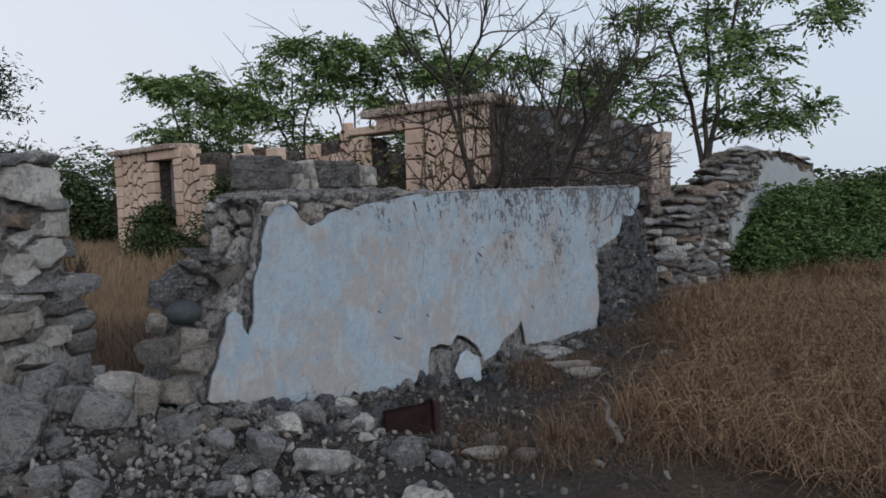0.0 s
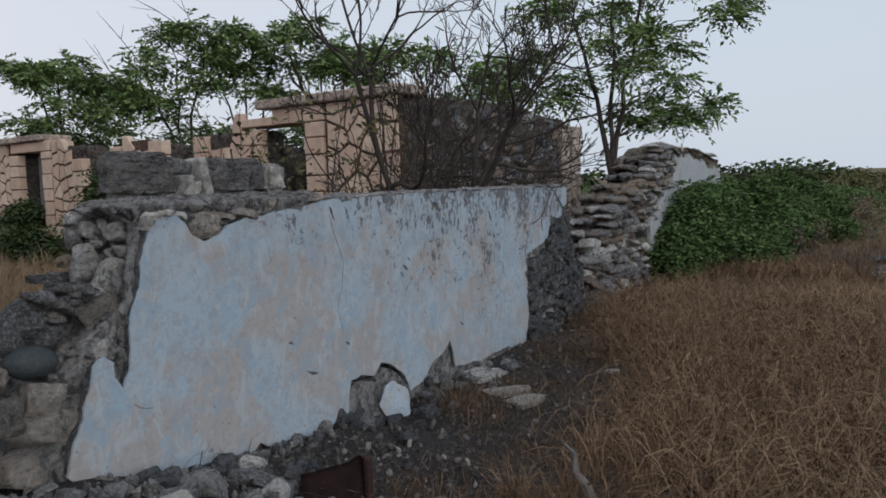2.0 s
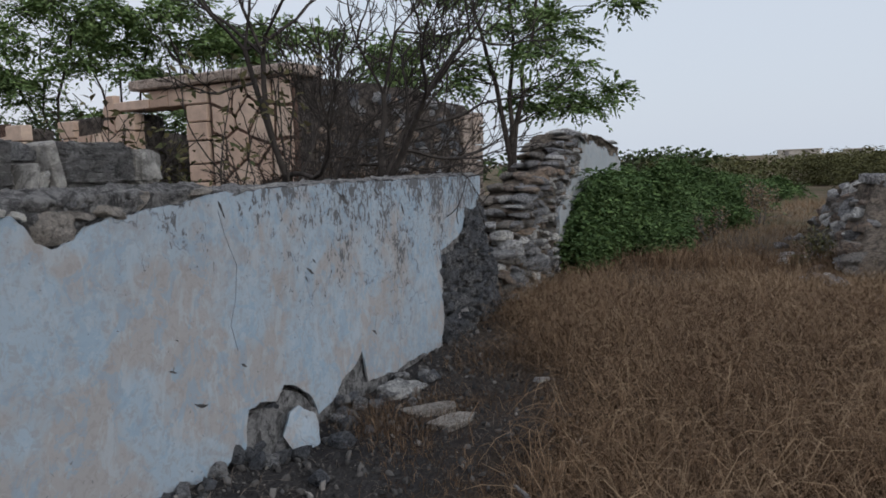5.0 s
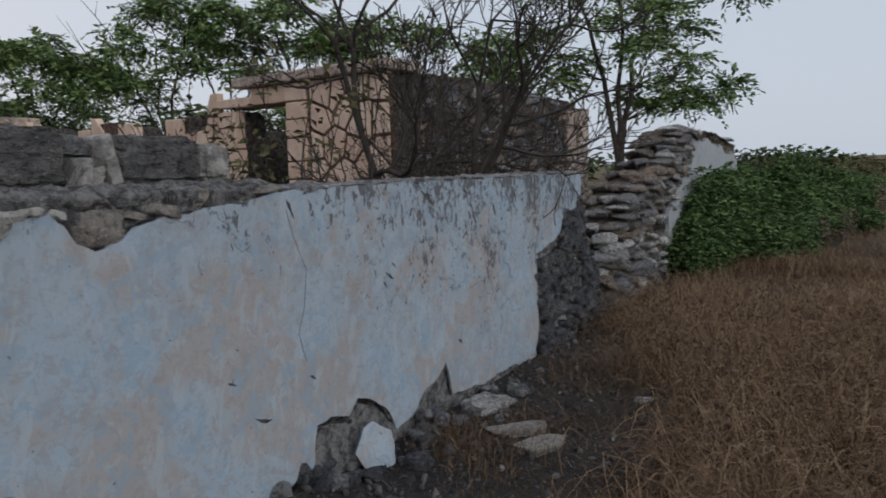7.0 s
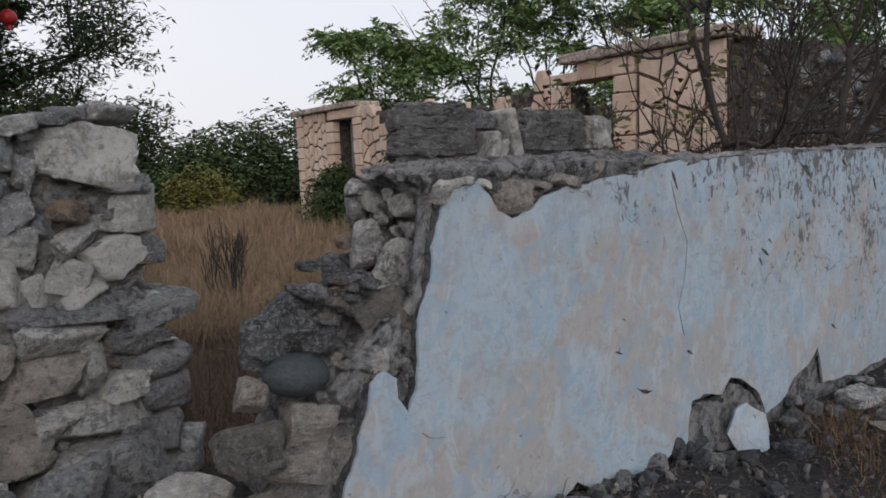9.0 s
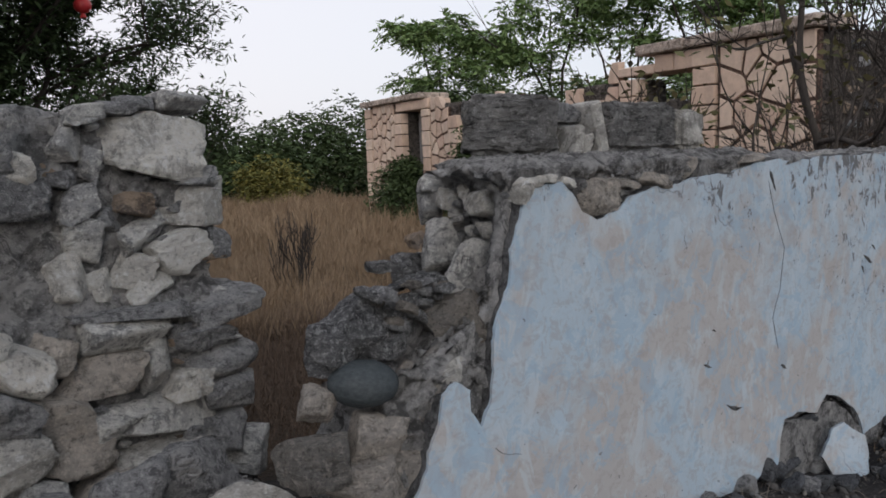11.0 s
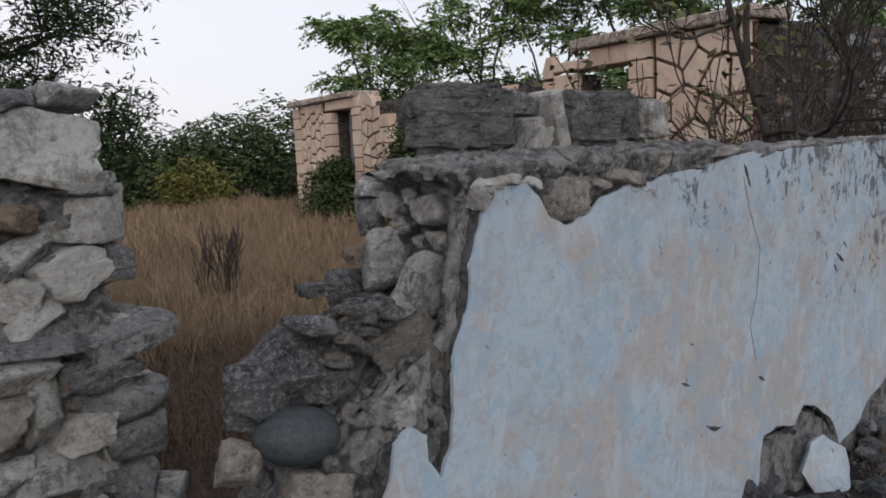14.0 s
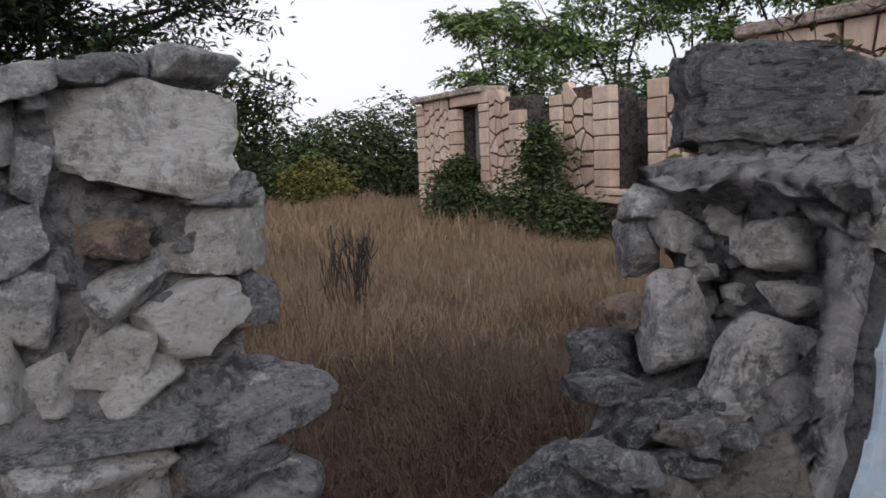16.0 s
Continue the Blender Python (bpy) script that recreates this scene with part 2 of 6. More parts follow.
M_PLASTER = plaster_material("pale_blue_limewash", (0.335, 0.412, 0.487), (0.36, 0.34, 0.33))
M_PLASTER_FAR = plaster_material("grey_white_plaster", (0.37, 0.40, 0.43), (0.33, 0.32, 0.305), False)


def tuff_material():
    k = Mat("pink_tuff", 0.9, 0.15)
    w = k.coords((1, 1, 1), True)
    tone = k.ramp(k.random(), (0.0, (0.55, 0.40, 0.31)), (0.4, (0.65, 0.49, 0.385)), (0.75, (0.70, 0.56, 0.45)), (1.0, (0.60, 0.43, 0.34)))
    g = k.noise(7, 8, 0.7, w)
    st = k.noise(1.6, 5, 0.65, k.coords((1, 1, 0.35), True))
    c = k.mix(k.ramp(g, (0.35, 0.35), (0.6, 0.0)), tone, (0.26, 0.19, 0.16))
    c = k.mix(k.ramp(st, (0.5, 0.0), (0.75, 0.55)), c, (0.22, 0.185, 0.165))
    return k.done(c, g, 0.6, 0.02)


M_TUFF = tuff_material()
M_CORNICE = mortar_material("weathered_shaded_tuff", (0.58, 0.48, 0.41), (0.36, 0.295, 0.255), 5.0, 0.02)
M_JOINT = mortar_material("dark_red_joint_mortar", (0.19, 0.125, 0.10), (0.10, 0.07, 0.058), 8.0, 0.015)


def soil_material():
    k = Mat("ground_soil", 0.98, 0.08)
    w = k.coords((1, 1, 1), True)
    s = k.n.new("ShaderNodeSeparateXYZ")
    k.l.new(w, s.inputs[0])
    big = k.noise(0.8, 5, 0.6, w, 0.3)
    fine = k.noise(24, 9, 0.75, w)
    peb = k.voronoi(38, w)
    ash = k.ramp(big, (0.35, (0.034, 0.033, 0.036)), (0.68, (0.075, 0.071, 0.070)))
    straw = k.ramp(k.noise(3.1, 7, 0.7, w), (0.3, (0.06, 0.045, 0.035)), (0.7, (0.12, 0.09, 0.066)))
    # bare ashy strip along the blue wall, straw-coloured soil elsewhere
    strip = k.math("SUBTRACT", s.outputs[1], k.math("MULTIPLY", s.outputs[0], 0.36))
    strip = k.math("ADD", strip, k.math("MULTIPLY", k.math("SUBTRACT", k.noise(1.6, 4, 0.6, w), 0.5), 1.6))
    near = k.ramp(strip, (0.0, 0.0), (0.8, 1.0))
    back = k.ramp(k.math("ADD", k.math("SUBTRACT", 4.4, s.outputs[1]), k.math("MULTIPLY", k.noise(1.1, 5, 0.6, w), 1.2)), (0.3, 0.0), (0.9, 1.0))
    east = k.ramp(k.math("MULTIPLY", k.math("SUBTRACT", 10.0, s.outputs[0]), 0.3), (0.0, 0.0), (1.0, 1.0))
    m = k.mix(1.0, k.mix(1.0, near, back, "MULTIPLY"), east, "MULTIPLY")
    c = k.mix(m, straw, ash)
    plain = k.ramp(k.noise(0.35, 7, 0.7, w, 0.4), (0.42, (0.11, 0.115, 0.06)), (0.5, (0.20, 0.155, 0.105)), (0.6, (0.27, 0.215, 0.15)))
    c = k.mix(k.ramp(k.math("MULTIPLY", k.math("SUBTRACT", s.outputs[0], 12.0), 0.1), (0.0, 0.0), (1.0, 1.0)), c, plain)
    c = k.mix(k.ramp(fine, (0.35, 0.6), (0.6, 0.0)), c, (0.03, 0.027, 0.025))
    c = k.mix(k.ramp(peb, (0.1, 0.35), (0.22, 0.0)), c, (0.19, 0.18, 0.17))
    return k.done(c, k.math("ADD", fine, k.math("MULTIPLY", k.math("SUBTRACT", 0.5, peb), 0.8)), 1.0, 0.03)


M_SOIL = soil_material()


def blade_material(name, *stops):
    k = Mat(name, 0.85, 0.15)
    n = len(stops) - 1
    return k.done(k.ramp(k.island(), *[(i / n, c) for i, c in enumerate(stops)]))


M_STRAW = blade_material("dry_straw", (0.052, 0.034, 0.023), (0.11, 0.07, 0.044), (0.17, 0.112, 0.07), (0.078, 0.049, 0.032), (0.30, 0.21, 0.135))
M_STRAW_RUST = blade_material("rusty_straw", (0.085, 0.052, 0.031), (0.155, 0.098, 0.058), (0.235, 0.155, 0.095), (0.11, 0.067, 0.04), (0.32, 0.225, 0.145))
M_STRAW_GOLD = blade_material("golden_straw", (0.17, 0.115, 0.07), (0.26, 0.18, 0.112), (0.35, 0.255, 0.165), (0.20, 0.135, 0.082))
M_STRAW_DARK = blade_material("dull_brown_grass", (0.07, 0.052, 0.042), (0.13, 0.093, 0.07), (0.19, 0.135, 0.098), (0.09, 0.064, 0.05))
M_STRAW_BACK = blade_material("dry_field_grass", (0.14, 0.098, 0.066), (0.25, 0.178, 0.115), (0.36, 0.265, 0.175), (0.185, 0.127, 0.085))
M_LEAF_DARK = blade_material("dark_green_leaves", (0.036, 0.054, 0.025), (0.058, 0.086, 0.035), (0.08, 0.112, 0.046), (0.046, 0.066, 0.034))
M_LEAF = blade_material("green_leaves", (0.10, 0.16, 0.06), (0.155, 0.235, 0.088), (0.215, 0.295, 0.115), (0.115, 0.175, 0.075))
M_LEAF_BUSH = blade_material("bush_leaves", (0.042, 0.076, 0.03), (0.083, 0.142, 0.05), (0.138, 0.208, 0.074), (0.063, 0.11, 0.045))
M_LEAF_POM = blade_material("narrow_dark_leaves", (0.03, 0.045, 0.022), (0.045, 0.07, 0.03), (0.055, 0.085, 0.035), (0.04, 0.05, 0.03))
M_LEAF_OLIVE = blade_material("olive_scrub_leaves", (0.06, 0.065, 0.028), (0.10, 0.10, 0.042), (0.13, 0.125, 0.055), (0.075, 0.08, 0.036))
M_LEAF_YELLOW = blade_material("yellowing_leaves", (0.14, 0.13, 0.04), (0.20, 0.18, 0.05), (0.11, 0.12, 0.045))
M_LITTER = blade_material("straw_litter", (0.07, 0.063, 0.06), (0.13, 0.11, 0.095), (0.21, 0.175, 0.145), (0.095, 0.082, 0.075))
M_DRYLEAF = blade_material("withered_leaves", (0.07, 0.05, 0.038), (0.12, 0.085, 0.06), (0.09, 0.075, 0.05))
M_WEED = blade_material("dry_weed_leaves", (0.10, 0.10, 0.05), (0.15, 0.13, 0.065), (0.07, 0.085, 0.04))


def bark_material(name, dark, light):
    k = Mat(name, 0.95, 0.1)
    w = k.coords((1, 1, 0.25), True)
    g = k.noise(22, 8, 0.7, w)
    return k.done(k.ramp(g, (0.35, dark), (0.65, light)), g, 0.8, 0.02)


M_BARK = bark_material("dark_bark", (0.03, 0.026, 0.024), (0.085, 0.072, 0.062))
M_TWIG = bark_material("bare_twig_bark", (0.034, 0.030, 0.028), (0.085, 0.074, 0.067))
M_DRIFT = bark_material("grey_dead_wood", (0.12, 0.115, 0.115), (0.24, 0.225, 0.215))


def rust_material():
    k = Mat("dark_red_rust", 0.8, 0.25)
    g = k.noise(16, 9, 0.7)
    return k.done(k.ramp(g, (0.3, (0.022, 0.013, 0.013)), (0.6, (0.042, 0.021, 0.02)), (0.8, (0.07, 0.045, 0.038))), g, 0.5, 0.008)


M_RUST = rust_material()


def fruit_material():
    k = Mat("red_fruit_skin", 0.45, 0.4)
    g = k.noise(30, 4)
    return k.done(k.ramp(g, (0.3, (0.30, 0.012, 0.02)), (0.75, (0.46, 0.04, 0.035))))


M_FRUIT = fruit_material()


def plain_material(name, a, b, scale=2.0):
    k = Mat(name, 0.9, 0.15)
    return k.done(k.ramp(k.noise(scale, 6, 0.65), (0.35, a), (0.65, b)))


M_FARWALL = plain_material("far_pale_walls", (0.48, 0.44, 0.40), (0.62, 0.58, 0.53), 0.5)
M_SLATE = plain_material("far_roof", (0.20, 0.19, 0.19), (0.32, 0.30, 0.29), 0.4)


# ---- building helpers ----
from mathutils.geometry import tessellate_polygon


def mesh_object(name, verts, faces, material, parent=None, label="", smooth=False):
    me = bpy.data.meshes.new(name)
    me.from_pydata([tuple(v) for v in verts], [], faces)
    me.materials.append(material)
    if smooth:
        me.shade_smooth()
    ob = new(name, me)
    if parent is not None:
        ob.parent = parent
    if label:
        tagged(ob, label)
    return ob


def part(name, bm, material, parent=None, label="", smooth=False):
    me = bpy.data.meshes.new(name)
    bm.to_mesh(me)
    bm.free()
    me.materials.append(material)
    if smooth:
        me.shade_smooth()
    ob = new(name, me)
    if parent is not None:
        ob.parent = parent
    if label:
        tagged(ob, label)
    return ob


def strips(name, verts, quads, material, parent=None, tris=None):
    """A mesh from numpy arrays: verts (n, 3), quads (m, 4), tris (k, 3)."""
    me = bpy.data.meshes.new(name)
    tris = np.zeros((0, 3), int) if tris is None else tris
    loops = np.concatenate([quads.ravel(), tris.ravel()]).astype(np.int32)
    starts = np.concatenate([np.arange(len(quads)) * 4, len(quads) * 4 + np.arange(len(tris)) * 3]).astype(np.int32)
    me.vertices.add(len(verts))
    me.vertices.foreach_set("co", verts.astype(np.float32).ravel())
    me.loops.add(len(loops))
    me.loops.foreach_set("vertex_index", loops)
    me.polygons.add(len(starts))
    me.polygons.foreach_set("loop_start", starts)
    me.update(calc_edges=True)
    me.validate()
    me.materials.append(material)
    ob = new(name, me)
    if parent is not None:
        ob.parent = parent
    return ob


def empty(name, m, label, category, kind="", group=""):
    ob = new(name)
    ob.matrix_world = m
    return tagged(ob, label, category, group, kind)


def rough(p, amp, size, seed=0.0):
    """A shift of the point p: coarse and fine noise."""
    v = Vector((p[0] / size + seed, p[1] / size, p[2] / size))
    return (noise.noise_vector(v) * 0.62 + noise.noise_vector(v * 2.3) * 0.42 + noise.noise_vector(v * 5.1) * 0.28 + noise.noise_vector(v * 11.3) * 0.18) * amp


def loft(name, levels, step, amp, size, material, parent=None, seed=0.0, label="", skew=0.0):
    """A rough mass of masonry: levels are (z, x0, x1, y0, y1) from bottom to top, closed above."""
    span_x = max(l[2] - l[1] for l in levels)
    span_y = max(l[4] - l[3] for l in levels)
    nx, ny = max(2, round(span_x / step)), max(2, round(span_y / step))
    fine = []
    for a, b in zip(levels, levels[1:]):
        n = max(1, round(max(abs(b[0] - a[0]), 0.3 * abs(b[1] - a[1])) / step))
        fine += [tuple(a[i] + (b[i] - a[i]) * k / n for i in range(5)) for k in range(n)]
    fine.append(levels[-1])
    z, x0, x1, y0, y1 = levels[-1]
    verts, faces = [], []

    def ring(z, x0, x1, y0, y1):
        pts = [(x0 + (x1 - x0) * i / nx, y0) for i in range(nx)] + [(x1, y0 + (y1 - y0) * i / ny) for i in range(ny)]
        pts += [(x1 - (x1 - x0) * i / nx, y1) for i in range(nx)] + [(x0, y1 - (y1 - y0) * i / ny) for i in range(ny)]
        return [(x, y, z) for x, y in pts]

    for l in fine:
        verts += ring(*l)
    n = 2 * (nx + ny)
    for k in range(len(fine) - 1):
        for i in range(n):
            j = (i + 1) % n
            faces.append((k * n + i, k * n + j, (k + 1) * n + j, (k + 1) * n + i))
    # top: a grid between the front and the back edge
    base = (len(fine) - 1) * n
    idx = {}
    for i in range(nx + 1):
        for j in range(ny + 1):
            if j == 0:
                idx[i, j] = base + i
            elif i == nx:
                idx[i, j] = base + nx + j
            elif j == ny:
                idx[i, j] = base + nx + ny + (nx - i)
            elif i == 0:
                idx[i, j] = base + (2 * nx + ny + (ny - j)) % n
            else:
                idx[i, j] = len(verts)
                verts.append((x0 + (x1 - x0) * i / nx, y0 + (y1 - y0) * j / ny, z))
    for i in range(nx):
        for j in range(ny):
            faces.append((idx[i, j], idx[i + 1, j], idx[i + 1, j + 1], idx[i, j + 1]))
    xa, ya = min(l[1] for l in levels), min(l[3] for l in levels)
    if skew:
        verts = [(x + skew * (y - ya) * max(0.0, 1 - (x - xa) / 1.6), y, z) for x, y, z in verts]
    verts = [Vector(v) + rough(v, amp, size, seed) for v in verts]
    return mesh_object(name, verts, faces, material, parent, label, smooth=True)


def rock_mesh(name, seed, sub, facets=11, bumps=1.0, roundness=0.007):
    """A broken stone about one metre across: a ball cut by planes, with chipped edges, strata and a rough skin."""
    rng = np.random.default_rng(seed)
    bm = bmesh.new()
    bmesh.ops.create_icosphere(bm, subdivisions=sub, radius=1.0)
    dirs = np.array([v.co[:] for v in bm.verts])
    facets = 4 + facets % 4
    nrm = rng.normal(size=(facets, 3))
    nrm /= np.linalg.norm(nrm, axis=1)[:, None]
    dist = rng.uniform(0.30, 0.46, facets)
    box = np.array([[1, 0, 0], [-1, 0, 0], [0, 1, 0], [0, -1, 0], [0, 0, 1], [0, 0, -1]], float) + rng.normal(size=(6, 3)) * 0.2
    box /= np.linalg.norm(box, axis=1)[:, None]
    nrm, dist = np.vstack([nrm, box]), np.concatenate([dist, rng.uniform(0.36, 0.5, 6)])
    cosv = np.maximum(dirs @ nrm.T, 1e-3)
    r = np.minimum(dist[None, :] / cosv, 3.0)
    low = r.min(axis=1)
    r = low - np.log(np.exp(-(r - low[:, None]) / roundness).sum(axis=1)) * roundness
    r = np.clip(r, 0.18, 0.74) if roundness < 0.05 else np.full(len(dirs), 0.49)
    o1, o2 = Vector((seed * 3.1, 0, 0)), Vector((0, seed * 1.7, 0))
    for v, d, q in zip(bm.verts, dirs, r):
        p = Vector(d) * float(q)
        n = 0.06 * noise.noise(p * 3.5 + o1) + 0.05 * noise.noise(p * 8 + o2)
        if sub > 3:
            n += 0.06 * noise.noise(p * 15 + o1) + 0.045 * noise.noise(p * 29 + o2) - 0.06 * abs(noise.noise(Vector((p.x * 2, p.y * 2, p.z * 13)) + o1))
        v.co = p * (1 + bumps * n)
    me = bpy.data.meshes.new(name)
    bm.to_mesh(me)
    bm.free()
    if sub > 3 or roundness > 0.05:
        me.shade_smooth()
    if roundness < 0.05:
        me.set_sharp_from_angle(angle=radians(38))
    return me


ROCKS_FINE = [rock_mesh("stone", i, 4, 8 + i % 5) for i in range(12)]
ROCKS = [rock_mesh("stone", 20 + i, 3, 7 + i % 5) for i in range(14)]
ROCKS_SMALL = [rock_mesh("stone", 50 + i, 2, 8) for i in range(8)]
ROUND_STONE = rock_mesh("stone", 90, 4, 3, 0.35, 0.13)
ROCK_CACHE = {}


def fitted(me):
    """The same stone, stretched to fill a box one metre each way."""
    co = np.empty(len(me.vertices) * 3, np.float32)
    me.vertices.foreach_get("co", co)
    co = co.reshape(-1, 3)
    lo, hi = co.min(axis=0), co.max(axis=0)
    me.vertices.foreach_set("co", ((co - (lo + hi) / 2) / (hi - lo)).ravel())
    return me


ROCKS_FLAT = [fitted(rock_mesh("stone", 160 + i, 3, 4 + i % 3, 0.8, 0.012)) for i in range(10)]
ROCKS_CUT = [fitted(rock_mesh("stone", 120 + i, 4, 4 + i % 3, 0.75, 0.012)) for i in range(12)]


def rock_with(mesh, material):
    key = (mesh, material)
    if key not in ROCK_CACHE:
        me = mesh.copy()
        me.materials.clear()
        me.materials.append(material)
        ROCK_CACHE[key] = me
    return ROCK_CACHE[key]


def stone(mesh, material, place, size, turn, parent=None, name="stone"):
    ob = new(name, rock_with(mesh, material))
    ob.matrix_world = Matrix.LocRotScale(Vector(place), Euler(turn), Vector(size))
    if parent is not None:
        ob.parent = parent
        ob.matrix_parent_inverse = parent.matrix_world.inverted()
    return ob


def box_bm(x0, x1, y0, y1, z0, z1, bevel=0.0, seed=None, amp=0.0):
    bm = bmesh.new()
    bmesh.ops.create_cube(bm, size=1.0)
    for v in bm.verts:
        v.co = Vector(((x0 + x1) / 2 + v.co.x * (x1 - x0), (y0 + y1) / 2 + v.co.y * (y1 - y0), (z0 + z1) / 2 + v.co.z * (z1 - z0)))
    if bevel:
        bmesh.ops.bevel(bm, geom=bm.edges[:], offset=bevel, segments=1, affect="EDGES")
    if amp:
        for v in bm.verts:
            v.co += rough(v.co, amp, 0.25, seed or 0)
    return bm


def block_mesh(name, w, d, h, seed, amp=0.012, cuts=9):
    """A hewn block with worn edges and a pitted skin, its base at z = 0."""
    bm = bmesh.new()
    bmesh.ops.create_cube(bm, size=1.0)
    bmesh.ops.bevel(bm, geom=bm.edges[:], offset=0.10, segments=3, affect="EDGES")
    bmesh.ops.subdivide_edges(bm, edges=bm.edges[:], cuts=cuts, use_grid_fill=True)
    for v in bm.verts:
        v.co = Vector((v.co.x * w, v.co.y * d, (v.co.z + 0.5) * h))
        v.co += rough(v.co, amp, 0.09, seed)
    bmesh.ops.triangulate(bm, faces=[f for f in bm.faces if len(f.verts) > 4])
    me = bpy.data.meshes.new(name)
    bm.to_mesh(me)
    bm.free()
    me.shade_smooth()
    return me


def outline(points, wobble, step=0.02, seed=0.0):
    """A closed ragged outline through the given corners."""
    out = []
    for a, b in zip(points, points[1:] + points[:1]):
        a, b = Vector(a), Vector(b)
        n = max(1, round((b - a).length / step))
        for i in range(n):
            p = a.lerp(b, i / n)
            q = Vector((p.x * 9 + seed, p.y * 9, seed))
            s = noise.noise_vector(q) * wobble + noise.noise_vector(q * 3.3) * wobble * 0.5
            out.append(Vector((p.x + s.x, p.y + s.y)))
    return out


def slab_xz(name, points, y_front, y_back, material, parent, label=""):
    """An upright sheet with the outline points (x, z), between two depths."""
    from_poly = [Vector((p.x, p.y, 0)) for p in points]
    n = len(points)
    tris = tessellate_polygon([from_poly])
    verts = [(p.x, y_front, p.y) for p in points] + [(p.x, y_back, p.y) for p in points]
    faces = [tuple(t) for t in tris]
    faces += [(i, (i + 1) % n, n + (i + 1) % n, n + i) for i in range(n)]
    ob = mesh_object(name, verts, faces, material, parent, label)
    bm = bmesh.new()
    bm.from_mesh(ob.data)
    bmesh.ops.recalc_face_normals(bm, faces=bm.faces[:])
    bm.to_mesh(ob.data)
    bm.free()
    return ob


def tubes(name, segs, material, parent=None, sides=6):
    """Tapered tubes: segs are rows of (p0, p1, r0, r1)."""
    p0 = np.array([s[0] for s in segs], float)
    p1 = np.array([s[1] for s in segs], float)
    r0 = np.array([s[2] for s in segs], float)
    r1 = np.array([s[3] for s in segs], float)
    ax = p1 - p0
    ax /= np.linalg.norm(ax, axis=1)[:, None] + 1e-9
    ref = np.where(np.abs(ax[:, 2:3]) < 0.9, np.array([[0, 0, 1.0]]), np.array([[1.0, 0, 0]]))
    u = np.cross(ax, ref)
    u /= np.linalg.norm(u, axis=1)[:, None]
    v = np.cross(ax, u)
    ang = np.arange(sides) * 2 * math.pi / sides
    circ = np.cos(ang)[None, :, None] * u[:, None, :] + np.sin(ang)[None, :, None] * v[:, None, :]
    a = p0[:, None, :] + circ * r0[:, None, None]
    b = p1[:, None, :] + circ * r1[:, None, None]
    verts = np.concatenate([a, b], axis=1).reshape(-1, 3)
    i = np.arange(sides)
    j = (i + 1) % sides
    quad = np.stack([i, j, j + sides, i + sides], axis=1)
    quads = (quad[None] + (np.arange(len(segs)) * 2 * sides)[:, None, None]).reshape(-1, 4)
    ob = strips(name, verts, quads, material, parent)
    ob.data.shade_smooth()
    return ob


def leaves(name, at, length, width, material, parent, rng, droop=0.2, dirs=None):
    """One pointed leaf at each place: a folded rhombus."""
    n = len(at)
    if dirs is None:
        dirs = rng.normal(size=(n, 3))
        dirs[:, 2] = dirs[:, 2] * 0.5 - droop
    dirs = dirs / (np.linalg.norm(dirs, axis=1)[:, None] + 1e-9)
    side = np.cross(dirs, rng.normal(size=(n, 3)) * 0.6 + np.array([0, 0, 1.0]))
    side /= np.linalg.norm(side, axis=1)[:, None] + 1e-9
    ln = length * rng.uniform(0.6, 1.25, n)[:, None]
    wd = width * rng.uniform(0.7, 1.2, n)[:, None]
    mid = at + dirs * ln * 0.45
    up = np.cross(side, dirs) * wd * 0.25
    verts = np.stack([at, mid + side * wd / 2 + up, at + dirs * ln, mid - side * wd / 2 + up], axis=1).reshape(-1, 3)
    quads = np.arange(n * 4).reshape(-1, 4)
    return strips(name, verts, quads, material, parent)


def sprays(at, rng, count, length, droop=0.35):
    """Leaflet places and directions along feather-like stalks that start at the given places."""
    n = len(at)
    d = rng.normal(size=(n, 3))
    d[:, 2] = d[:, 2] * 0.45
    d /= np.linalg.norm(d, axis=1)[:, None]
    side = np.cross(d, [0, 0, 1.0])
    side /= np.linalg.norm(side, axis=1)[:, None] + 1e-9
    f = (np.arange(count) + 0.5) / count
    pos = at[:, None, :] + d[:, None, :] * (f * length)[None, :, None]
    pos[:, :, 2] -= droop * length * f[None, :] ** 2
    sgn = np.where(np.arange(count) % 2, 1.0, -1.0)
    ld = side[:, None, :] * sgn[None, :, None] + 0.6 * d[:, None, :] + rng.normal(size=(n, count, 3)) * 0.25
    ld[:, :, 2] -= 0.25
    return pos.reshape(-1, 3), ld.reshape(-1, 3)


